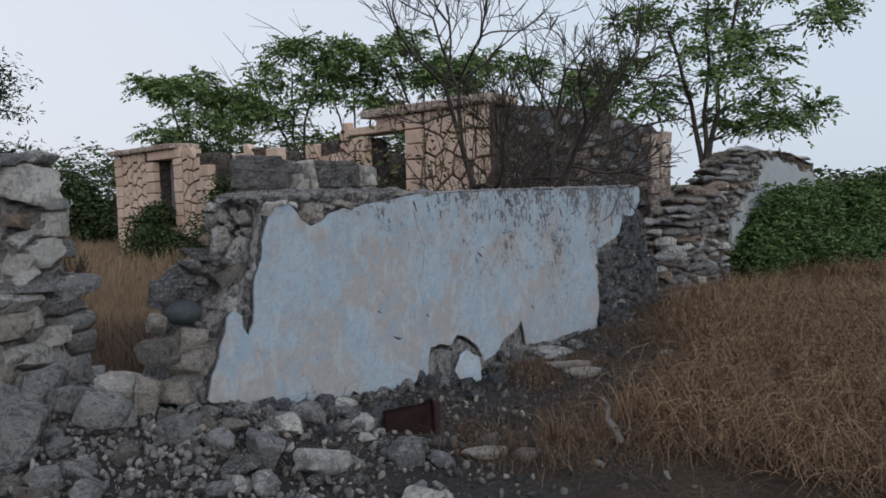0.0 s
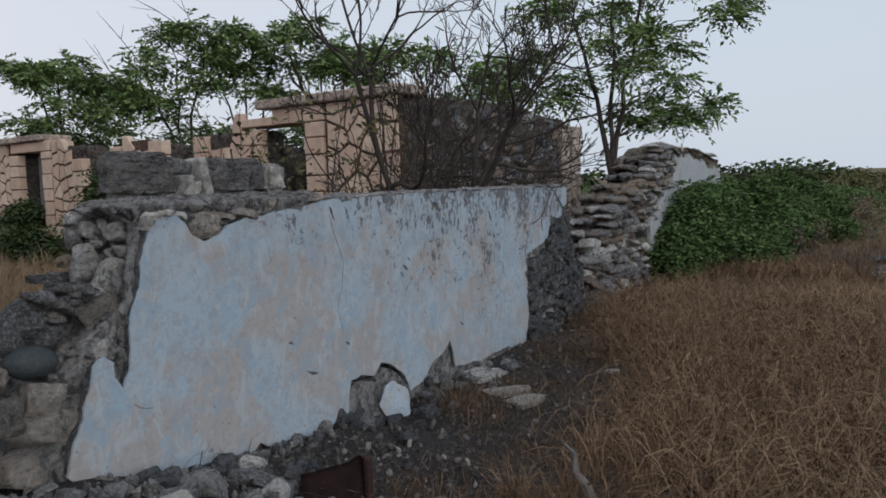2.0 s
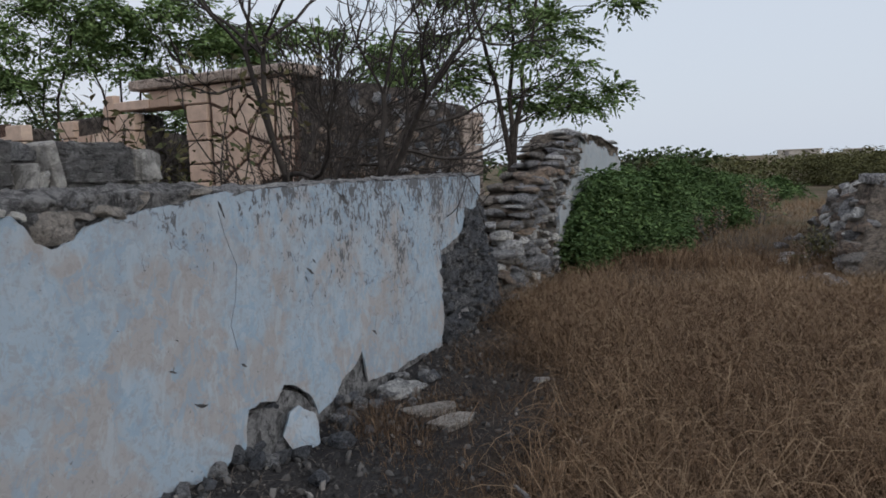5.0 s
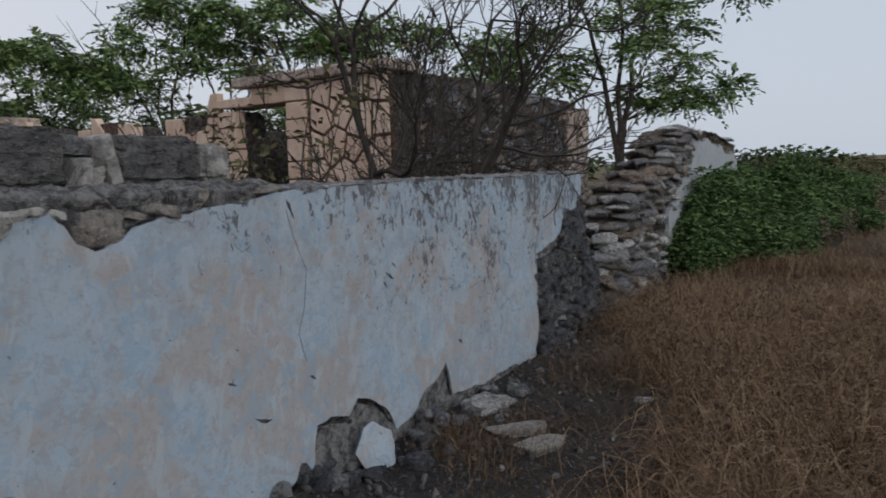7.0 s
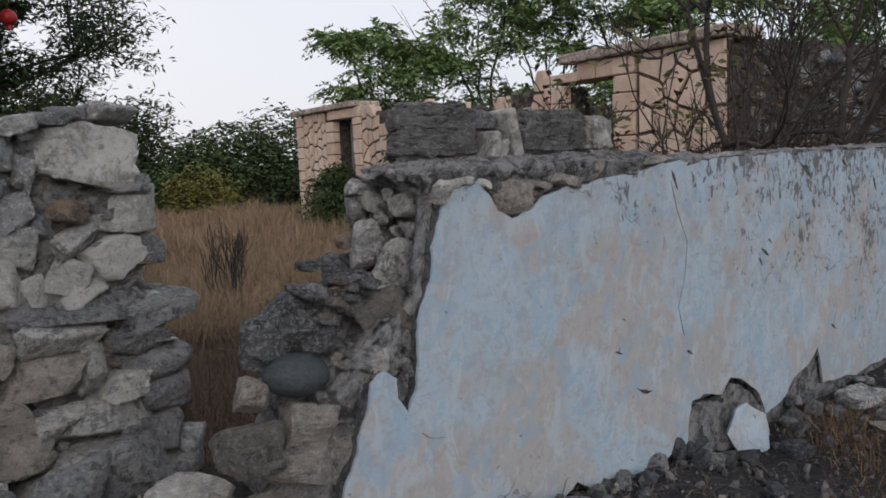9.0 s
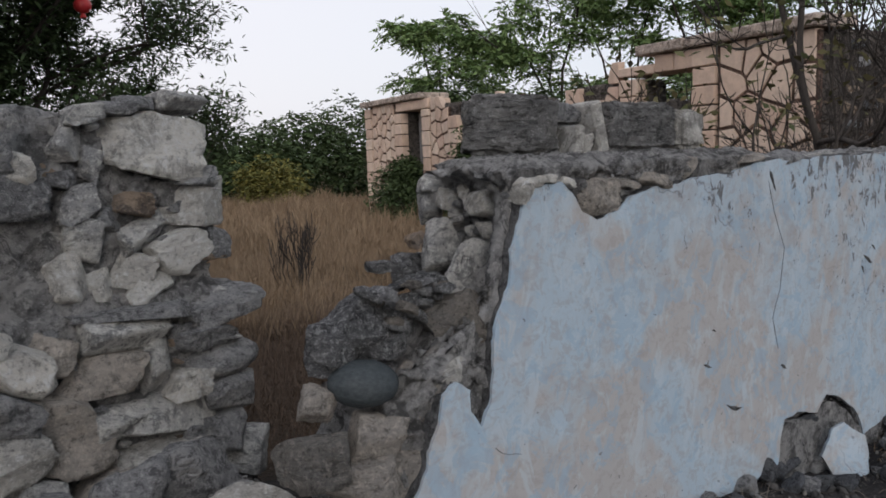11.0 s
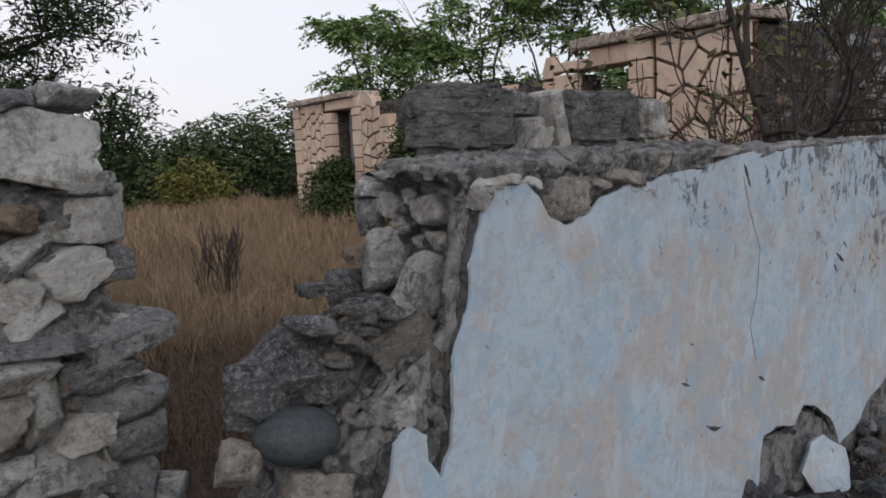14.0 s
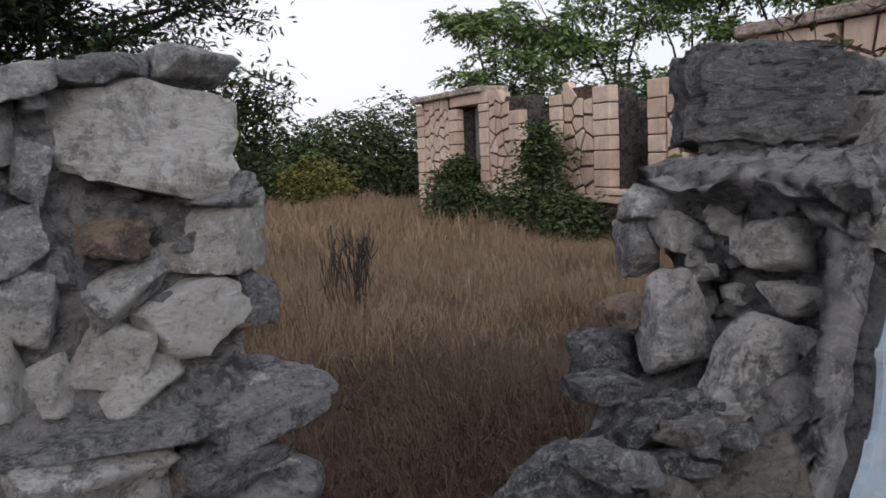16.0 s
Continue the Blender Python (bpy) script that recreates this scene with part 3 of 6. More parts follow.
def grow(rng, base, direction, length, radius, depth, segs, tips, bend=0.25, fork=(2, 4), shrink=0.72, lift=0.12, spread=0.75):
    """Branch by branch: each limb bends, thins and forks."""
    p = Vector(base)
    d = Vector(direction).normalized()
    n = 4
    r = radius
    for i in range(n):
        d = (d + Vector(rng.normal(size=3)) * bend * 0.5 + Vector((0, 0, lift))).normalized()
        q = p + d * (length / n)
        r2 = max(r * 0.93, 0.0032)
        segs.append((p[:], q[:], r, r2))
        if depth > 0 and i >= 1 and rng.random() < 0.45:
            sd = (d + Vector(rng.normal(size=3)) * spread).normalized()
            grow(rng, q, sd, length * shrink * rng.uniform(0.6, 0.95), max(r2 * 0.55, 0.0035), depth - 1, segs, tips, bend, fork, shrink, lift, spread)
        if depth <= 1:
            tips.append(q[:])
        p, r = q, r2
    if depth > 0:
        for _ in range(int(rng.integers(fork[0], fork[1]))):
            sd = (d + Vector(rng.normal(size=3)) * spread * 0.75).normalized()
            grow(rng, p, sd, length * shrink * rng.uniform(0.75, 1.1), max(r * 0.72, 0.0035), depth - 1, segs, tips, bend, fork, shrink, lift, spread)


def tree(name, seed, base, stems, length, radius, depth, leaf, per_tip, material, label, bark=None, spray=0, lean=(0, 0, 1), group="", sides=5, jitter=0.25, lift=0.12, spread=0.75, share=1.0, fan=0.34):
    rng = np.random.default_rng(seed)
    segs, tips = [], []
    for k in range(stems):
        d = Vector(lean) + Vector(rng.normal(size=3)) * (0.08 if stems == 1 else fan)
        d.z = abs(d.z)
        grow(rng, Vector(base) - Vector((0, 0, 0.15)), d, length * rng.uniform(0.85, 1.1), radius * rng.uniform(0.75, 1.0), depth, segs, tips, lift=lift, spread=spread)
    th = empty(name, Matrix.Translation(base), label, "tree" if "tree" in name else "shrub", group=group)
    inv = -np.array(base)
    moved = [((Vector(a) - Vector(base))[:], (Vector(b) - Vector(base))[:], r, s) for a, b, r, s in segs]
    thick = [s for s in moved if s[2] > radius * 0.3]
    thin = [s for s in moved if s[2] <= radius * 0.3]
    tubes("trunk", thick, bark or M_BARK, th, sides + 1)
    if thin:
        tagged(tubes("branchwork", thin, bark or M_BARK, th, min(sides, 4)), kind="stuff")
    if per_tip:
        t = np.array(tips) + inv
        t = t[rng.random(len(t)) < share]
        k = len(t) * per_tip
        off = np.clip(rng.normal(size=(k, 3)), -1.5, 1.5) * np.array([jitter, jitter, jitter * 0.55])
        at = np.repeat(t, per_tip, axis=0) + off
        if spray:
            at, ld = sprays(at, rng, spray, leaf[0] * 2.6)
            leaves("crown", at, leaf[0], leaf[1], material, th, rng, dirs=ld)
        else:
            leaves("crown", at, leaf[0], leaf[1], material, th, rng)
    return th, len(segs), len(tips)


def canopy_tree(name, seed, base, stems, clumps, radius, per_clump, leaf, label, material, group="", across=(0.58, -0.81), bare=0):
    """A tree with layered foliage: clumps are (sideways, height, half width) from its foot; each hangs on a limb of its own."""
    rng = np.random.default_rng(seed)
    th = empty(name, Matrix.Translation(base), label, "tree", group=group)
    ax = np.array([across[0], across[1], 0.0])
    deep = np.array([-across[1], across[0], 0.0])
    trunk, nodes = [], []
    low = min(c[1] for c in clumps)
    top = max(c[1] for c in clumps)
    for k in range(stems):
        p, r = np.array([0.0, 0.0, -0.15]), radius * rng.uniform(0.75, 1.0)
        goal = ax * (k - (stems - 1) / 2) * 0.7 + deep * rng.uniform(-.4, .4) + np.array([0, 0, low + (top - low) * rng.uniform(0.65, 0.9)])
        n = 9
        for i in range(n):
            f = (i + 1) / n
            q = np.array([0, 0, -0.15]) * (1 - f) + goal * f + ax * 0.0 + rng.normal(size=3) * np.array([.05, .05, .02])
            q[:2] = goal[:2] * f ** 2.1 + rng.normal(size=2) * 0.04
            trunk.append((p, q, r, r * 0.88))
            p, r = q, r * 0.88
            if f > 0.3:
                nodes.append((q, r))
    limbs, ats, dirs = [], [], []
    for s, z, w in clumps:
        c = ax * s + deep * rng.uniform(-1, 1) * 1.2 + np.array([0, 0, z])
        below = [(np.linalg.norm((c - q) * np.array([1, 1, 1.3])) + (9 if q[2] > z - 0.1 else 0), q, r) for q, r in nodes]
        _, q, r = min(below, key=lambda e: e[0])
        p, rr = q, max(0.35 * r, 0.012)
        bow = np.array([0, 0, 0.18 * np.linalg.norm(c - q)])
        for i in range(5):
            f = (i + 1) / 5
            e = q * (1 - f) + c * f + bow * (f - f * f) * 1.5 + rng.normal(size=3) * 0.035
            limbs.append((p, e, rr, max(rr * 0.78, 0.006)))
            p, rr = e, max(rr * 0.78, 0.006)
            if i > 1:
                nodes.append((e, rr))
        # twigs that fan out level from the limb's end
        for _ in range(7):
            a = rng.uniform(0, 2 * math.pi)
            tip = c + np.array([math.cos(a), math.sin(a), 0]) * w * rng.uniform(.5, 1.0) + np.array([0, 0, rng.uniform(-.12, .22) * w])
            knee = (c + tip) / 2 + np.array([0, 0, 0.06])
            limbs += [(c, knee, .009, .007), (knee, tip, .007, .003)]
            m = per_clump // 7
            at = knee + (tip - knee) * rng.uniform(-.6, 1.05, m)[:, None] + rng.normal(size=(m, 3)) * np.array([.10, .10, .06]) * (w / 0.45)
            ats.append(at)
            out = at - c
            out[:, 2] = rng.normal(size=m) * 0.12
            dirs.append(out + rng.normal(size=(m, 3)) * np.array([.25, .25, .06]) * w)
    for _ in range(bare):
        q, r = nodes[rng.integers(len(nodes))]
        d = -ax * rng.uniform(0.2, 1.3) + deep * rng.normal() * 0.4 + np.array([0, 0, rng.uniform(0.5, 1.2)])
        a = q + d * 0.5
        limbs += [(q, a, .012, .009), (a, a + d * 0.5 + rng.normal(size=3) * 0.1, .009, .004), (a, a + d * 0.35 + rng.normal(size=3) * 0.2, .007, .003)]
    tubes("trunk", trunk, M_BARK, th, 7)
    tagged(tubes("branchwork", limbs, M_BARK, th, 4), kind="stuff")
    at, d = np.concatenate(ats), np.concatenate(dirs)
    d /= np.linalg.norm(d, axis=1)[:, None] + 1e-9
    # feathered leaves: leaflets in pairs along a drooping stalk
    n, count, length = len(at), 9, leaf[0] * 2.6
    f = (np.arange(count) + 0.5) / count
    pos = at[:, None, :] + d[:, None, :] * (f * length)[None, :, None]
    pos[:, :, 2] -= 0.4 * length * f[None, :] ** 2
    side = np.cross(d, [0, 0, 1.0])
    sgn = np.where(np.arange(count) % 2, 1.0, -1.0)
    ld = side[:, None, :] * sgn[None, :, None] + 0.7 * d[:, None, :] + rng.normal(size=(n, count, 3)) * 0.22
    ld[:, :, 2] -= 0.25
    leaves("crown", pos.reshape(-1, 3), leaf[0], leaf[1], material, th, rng, dirs=ld.reshape(-1, 3))
    return th


def crown_clumps(seed, n, s0, s1, top, base, w0, w1):
    """Clumps spread under the line top(s) of a crown, thickest towards its skin."""
    g = random.Random(seed)
    out = []
    for i in range(n):
        s = s0 + (s1 - s0) * (i + g.random()) / n
        t = top(s)
        out.append((s, base + (t - base) * (1 - g.random() ** 1.6 * 0.95), g.uniform(w0, w1)))
    return out


def bush(name, seed, lobes, per_lobe, leaf, material, label, stems=14, spray=0, group="", category="bush"):
    """A leafy mass: lobes are (x, y, z, rx, ry, rz); leaves thicken towards each lobe's skin."""
    rng = np.random.default_rng(seed)
    cx = float(np.mean([l[0] for l in lobes]))
    cy = float(np.mean([l[1] for l in lobes]))
    th = empty(name, Matrix.Translation((cx, cy, 0)), label, category, group=group)
    segs, ats = [], []
    for x, y, z, rx, ry, rz in lobes:
        d = rng.normal(size=(per_lobe, 3))
        d /= np.linalg.norm(d, axis=1)[:, None]
        rad = rng.uniform(0.25, 1.0, per_lobe) ** 0.4
        lump = np.array([1 + 0.35 * noise.noise(Vector(v) * 2.6 + Vector((x, y, seed))) for v in d])
        p = d * (rad * lump)[:, None] * np.array([rx, ry, rz]) + np.array([x - cx, y - cy, z])
        ats.append(p[p[:, 2] > 0.03])
        for _ in range(stems):
            e = d[rng.integers(per_lobe)] * np.array([rx, ry, rz]) * 0.95 + np.array([x - cx, y - cy, z])
            s = np.array([x - cx, y - cy, -0.05]) + rng.normal(size=3) * np.array([rx * 0.3, ry * 0.3, 0])
            m = (s + e) / 2 + rng.normal(size=3) * 0.08
            e[2] = max(e[2], 0.1)
            segs += [(s, m, 0.014, 0.010), (m, e, 0.010, 0.004)]
    at = np.concatenate(ats)
    tagged(tubes("branchwork", segs, M_TWIG, th, 4), kind="stuff")
    if spray:
        at, ld = sprays(at, rng, spray, leaf[0] * 3.0)
        leaves("foliage", at, leaf[0], leaf[1], material, th, rng, dirs=ld)
    else:
        leaves("foliage", at, leaf[0], leaf[1], material, th, rng)
    return th


def ground_height(x, y):
    """Rubble mound at the wall's gap, soft swells elsewhere."""
    m = 0.40 * math.exp(-(((x - 2.05) / 0.95) ** 2 + ((y - 3.75) / 0.75) ** 2))
    m += 0.10 * math.exp(-(((x - 2.6) / 1.1) ** 2 + ((y - 2.9) / 0.7) ** 2))
    m += 0.07 * math.exp(-((y - 3.1) / 0.35) ** 2) * max(0.0, min(1.0, (x - 2.3) / 0.3, (4.5 - x) / 0.5))
    n = noise.noise(Vector((x * 0.7, y * 0.7, 0))) * 0.035 + noise.noise(Vector((x * 2.4, y * 2.4, 3))) * 0.018
    f = max(0.0, 1 - (abs(x) + abs(y)) / 80)
    return m + n * f - 0.02


def blades(name, xy, height, width, material, label, rng, lean=0.5, wind=(0, 0), group=""):
    """Grass: each blade a bent strip of three faces, one object of kind stuff."""
    n = len(xy)
    z = np.array([ground_height(a, b) for a, b in xy]) - 0.02
    base = np.column_stack([xy, z])
    ang = rng.uniform(0, 2 * math.pi, n)
    side = np.column_stack([np.cos(ang), np.sin(ang), np.zeros(n)])
    hum = np.array([0.95 + 0.9 * noise.noise(Vector((a * 0.8, b * 0.8, 7))) + 0.4 * noise.noise(Vector((a * 2.5, b * 2.5, 3))) for a, b in xy])
    h = (height * rng.uniform(0.45, 1.2, n) * np.clip(hum, 0.35, 1.7))[:, None]
    off = rng.normal(size=(n, 2)) * lean + np.array(wind)
    out = np.column_stack([off, np.zeros(n)])
    norm = np.sqrt(1 + (out ** 2).sum(axis=1))[:, None]
    w = width * rng.uniform(0.6, 1.3, n)[:, None]
    mid = base + (np.array([0, 0, 1.0]) * 0.62 + out * 0.32) * h / norm ** 0.7
    tip = base + (np.array([0, 0, 1.0]) * 0.9 + out * 1.05) * h / norm
    verts = np.stack([base - side * w / 2, base + side * w / 2, mid + side * w * 0.4, mid - side * w * 0.4, tip], axis=1).reshape(-1, 3)
    k = np.arange(n)[:, None] * 5
    quads = k + np.array([[0, 1, 2, 3]])
    tri = k + np.array([[3, 2, 4]])
    ob = strips(name, verts, quads, material, None, tri)
    return tagged(ob, label, "grass", group, "stuff")


def tangle(name, xy, reach, lift, width, material, label, rng):
    """Dry stalks bent over and lying across one another: each a flat arc, one object of kind stuff."""
    n = len(xy)
    z = np.array([ground_height(a, b) for a, b in xy])
    a = rng.uniform(0, 2 * math.pi, n)
    ln = reach * rng.uniform(0.5, 1.2, n)
    turn = rng.normal(size=n) * 0.7
    hi = lift * rng.uniform(0.3, 1.15, n)
    rows = []
    for k in range(5):
        f = k / 4
        ang = a + turn * f
        c = np.column_stack([xy[:, 0] + np.cos(ang) * ln * f, xy[:, 1] + np.sin(ang) * ln * f, z - 0.01 + hi * np.sin(math.pi * (0.12 + 0.75 * f)) * (0.55 + 0.45 * f)])
        s = np.column_stack([-np.sin(ang), np.cos(ang), rng.normal(size=n) * 0.6]) * (width * (1 - 0.6 * f) / 2)
        rows += [c - s, c + s]
    verts = np.stack(rows, axis=1).reshape(-1, 3)
    k = np.arange(n)[:, None] * 10
    quads = np.concatenate([k + np.array([[2 * i, 2 * i + 1, 2 * i + 3, 2 * i + 2]]) for i in range(4)])
    return tagged(strips(name, verts, quads, material), label, "grass", "", "stuff")


# ---- ground ----
def build_ground():
    """One sheet: a fine grid near the walls, coarser rings out to the horizon."""
    def axis(lo, hi, step, far):
        a = list(np.arange(lo, hi + 1e-6, step))
        s, v = step, hi
        while v < far:
            s *= 1.45
            v += s
            a.append(v)
        s, v = step, lo
        while v > -far:
            s *= 1.45
            v -= s
            a.insert(0, v)
        return a
    xs, ys = axis(0.5, 7.0, 0.045, 2500), axis(0.2, 6.0, 0.045, 2500)
    verts = []
    for y in ys:
        for x in xs:
            z = ground_height(x, y)
            if 0.4 < x < 7.1 and 0.1 < y < 6.1:
                z += noise.noise(Vector((x * 9, y * 9, 1))) * 0.012 + noise.noise(Vector((x * 22, y * 22, 5))) * 0.007
            verts.append((x, y, z))
    w = len(xs)
    faces = [(j * w + i, j * w + i + 1, (j + 1) * w + i + 1, (j + 1) * w + i) for j in range(len(ys) - 1) for i in range(w - 1)]
    ob = mesh_object("ground", verts, faces, M_SOIL, smooth=True)
    return tagged(ob, "dark ashy soil and dry straw-coloured open ground", "ground", kind="structure")


build_ground()


# ---- wall with the blue plaster ----
CRACKS = ([(4.234, 1.217), (4.279, 1.089), (4.348, 0.955), (4.324, 0.807), (4.276, 0.69), (4.316, 0.564)],
          [(2.87, 0.525), (2.90, 0.50), (2.972, 0.483)],
          [(5.779, 0.36), (5.80, 0.41), (5.81, 0.46)],
          [(7.30, 1.22), (7.42, 1.10), (7.50, 1.0), (7.58, 0.93)])
CHIPS = ((3.856, 0.576, .022, .011), (4.034, 0.394, .045, .018), (4.356, 0.48, .02, .012), (5.779, 0.347, .03, .022), (5.687, 0.68, .025, .008), (3.904, 0.702, .01, .005), (3.575, 0.803, .008, .004),
         (5.432, 1.215, .06, .05), (5.02, 0.84, .035, .03), (5.06, 0.89, .02, .015), (4.97, 0.80, .012, .02), (4.26, 1.22, .018, .045), (5.9, 1.23, .03, .03), (6.3, 1.10, .02, .05), (6.65, 1.17, .015, .05))


def build_blue_wall():
    rng = random.Random(4)
    wall = empty("wall_1", Matrix.Identity(4), "ruined rubble wall with flaking pale blue plaster", "wall", "structure")
    loft("core", [(-0.25, 2.30, 8.75, 3.25, 3.74), (0.15, 2.36, 8.70, 3.25, 3.72), (0.45, 2.42, 8.55, 3.25, 3.70), (0.66, 2.53, 8.35, 3.25, 3.70),
                  (0.80, 2.70, 8.15, 3.25, 3.70), (0.92, 2.88, 8.10, 3.25, 3.70), (1.0, 3.06, 8.08, 3.25, 3.70), (1.12, 3.08, 8.08, 3.25, 3.70),
                  (1.25, 3.04, 8.08, 3.24, 3.70), (1.295, 2.93, 8.05, 3.26, 3.68)], 0.03, 0.05, 0.14, M_MORTAR, wall, skew=0.3)
    loft("broken_end", [(-0.2, 2.32, 3.3, 3.245, 3.74), (0.15, 2.38, 3.3, 3.245, 3.73), (0.45, 2.44, 3.3, 3.245, 3.71), (0.66, 2.53, 3.3, 3.245, 3.71), (0.80, 2.66, 3.3, 3.245, 3.71),
                        (0.92, 2.84, 3.3, 3.245, 3.71), (0.99, 2.93, 3.4, 3.245, 3.71), (1.05, 3.0, 3.4, 3.245, 3.71), (1.17, 3.035, 3.4, 3.245, 3.71), (1.25, 2.99, 3.5, 3.24, 3.71), (1.29, 2.98, 3.5, 3.26, 3.69)], 0.013, 0.075, 0.11, M_MORTAR_GAP, wall, 23.0, skew=0.3)
    loft("plaster_backing", [(0.62, 2.80, 3.2, 3.236, 3.285), (0.9, 2.90, 3.2, 3.236, 3.285), (1.08, 2.945, 3.2, 3.236, 3.285), (1.26, 2.98, 3.2, 3.236, 3.285)], 0.014, 0.014, 0.06, M_MORTAR, wall, 31.0)
    # mortar bed that carries the blocks
    loft("mortar_ledge", [(1.255, 2.96, 4.30, 3.228, 3.70), (1.31, 2.93, 4.28, 3.215, 3.72), (1.34, 3.0, 4.18, 3.28, 3.66)], 0.012, 0.028, 0.07, M_MORTAR_GAP, wall, 3.0, skew=0.3)
    loft("coping", [(1.24, 4.05, 8.08, 3.215, 3.70), (1.285, 4.05, 8.08, 3.215, 3.70), (1.305, 4.08, 8.05, 3.26, 3.66)], 0.03, 0.03, 0.09, M_MORTAR, wall, 7.0)
    edge = [(3.0, 1.235), (3.06, 1.27), (3.15, 1.262), (3.20, 1.225), (3.235, 1.175), (3.304, 1.139), (3.38, 1.165), (3.47, 1.205), (3.56, 1.225), (3.76, 1.245),
            (4.0, 1.262), (4.18, 1.292), (4.6, 1.296), (5.3, 1.300), (5.33, 1.27), (5.38, 1.30), (6.2, 1.296), (7.2, 1.292), (8.06, 1.285),
            (8.06, 1.15), (7.93, 1.03), (7.78, 0.965), (7.60, 0.95), (7.53, 0.84), (7.30, 0.775), (7.02, 0.735), (7.03, 0.45), (7.04, 0.2), (6.95, -0.02),
            (6.5, 0.03), (6.08, 0.024), (5.65, 0.065), (5.63, 0.17), (5.587, 0.275), (5.50, 0.21), (5.31, 0.165), (5.22, 0.09), (5.02, 0.04)]
    edge += [(4.995, 0.11), (4.92, 0.21), (4.80, 0.27), (4.70, 0.30), (4.62, 0.235), (4.54, 0.25), (4.47, 0.27), (4.37, 0.265), (4.33, 0.09), (4.15, 0.07), (3.99, 0.06), (3.67, 0.09),
             (3.60, 0.14), (3.50, 0.09), (3.28, 0.10), (3.10, 0.13), (2.91, 0.19), (2.80, 0.21), (2.65, 0.225), (2.55, 0.34), (2.59, 0.45), (2.63, 0.53), (2.66, 0.62), (2.695, 0.715), (2.745, 0.75),
             (2.79, 0.715), (2.80, 0.65), (2.83, 0.605), (2.855, 0.66), (2.864, 0.74), (2.874, 0.83), (2.914, 0.92), (2.944, 1.02), (2.96, 1.12)]
    slab_xz("plaster", outline(edge, 0.014, 0.018, 2.0), 3.198, 3.211, M_PLASTER, wall, "pale blue limewashed plaster with chipped edges")
    # dark rim sheet: undercoat, plus the plaster edge's shadow gap drawn as colour
    slab_xz("undercoat", outline(edge, 0.026, 0.03, 31.0), 3.208, 3.24, M_MORTAR_DARK, wall, "dark undercoat sheet whose rim stands for the shadow gap at the plaster's edge")
    for line in CRACKS:
        pts = []
        for side in (1, -1):
            row = line if side > 0 else line[::-1]
            pts += [(x + side * 0.0007, z + side * 0.0004) for x, z in row]
        slab_xz("crack", outline(pts, 0.0045, 0.010, line[0][0]), 3.1965, 3.2, M_FLAKE, wall, "dark crack in the plaster")
    for x, z, w, h in CHIPS:
        pts = [(x - 1.2 * w, z + h * .8), (x - w * .3, z + h * .5), (x + w * .3, z + h * .3), (x + 1.2 * w, z - h * .9), (x + w * .4, z - h * .6), (x - w * .4, z - h * .1)]
        slab_xz("chip", outline(pts, 0.013, 0.009, x), 3.1965, 3.2, M_MORTAR_DARK, wall, "dark chipped spot in the plaster")
    # stones of the broken end, seen from the gap: place, width, height, tilt, kind
    end = [(3.058, 3.57, 1.208, .126, .084, 14, 1), (3.065, 3.49, 1.227, .085, .065, 10, 1), (3.045, 3.36, 1.212, .15, .105, 4, 1), (3.03, 3.345, 1.125, .085, .055, -8, 1), (2.954, 3.52, 1.072, .155, .165, -20, 0),
           (2.956, 3.386, 1.008, .14, .205, 16, 0), (3.023, 3.64, 1.186, .09, .12, 0, 0), (3.027, 3.62, 1.260, .12, .075, 5, 0), (2.846, 3.36, .960, .035, .042, 0, 1), (2.926, 3.60, 1.085, .066, .05, -20, 3), (2.661, 3.38, 1.052, .10, .035, -5, 2)]
    end2 = [(2.545, 3.35, .895, .19, .17, -25, 2), (2.44, 3.36, .83, .10, .09, 10, 2), (2.62, 3.31, .84, .12, .07, -10, 2), (2.66, 3.32, .90, .10, .06, 12, 2), (2.836, 3.27, .888, .18, .175, -28, 4), (2.783, 3.25, .777, .20, .13, -6, 1),
            (2.692, 3.33, .927, .065, .028, 4, 0), (2.396, 3.30, .717, .11, .10, 20, 5), (2.667, 3.26, .705, .155, .185, 12, 5), (2.534, 3.24, .612, .155, .15, 10, 5), (2.338, 3.24, .60, .20, .13, -5, 4)]
    end3 = [(2.729, 3.27, .79, .07, .065, 0, 0), (2.467, 3.22, .525, .22, .12, 3, 5), (2.592, 3.24, .52, .12, .17, 0, 5), (2.458, 3.33, .865, .13, .14, -10, 2), (2.42, 3.23, .40, .20, .14, 6, 5), (2.25, 3.22, .40, .13, .22, 8, 5), (2.43, 3.20, .25, .22, .15, -4, 0),
            (2.80, 3.60, .80, .18, .14, 0, 0), (2.95, 3.64, .98, .16, .12, 5, 2)]
    mats = (M_STONE, M_STONE_CREAM, M_STONE_SLATE, M_STONE_WARM, M_STONE_BROWN, M_STONE_TAN)
    for i, (x, y, z, w, h, tilt, k) in enumerate(end + end2 + end3):
        stone(ROCKS_CUT[(i * 7) % 12], mats[k], (x, y + 0.035, z), (w, max(0.10, 0.8 * w), h), (rng.uniform(-.1, .1), radians(tilt), rng.uniform(-.45, -.15)), wall)
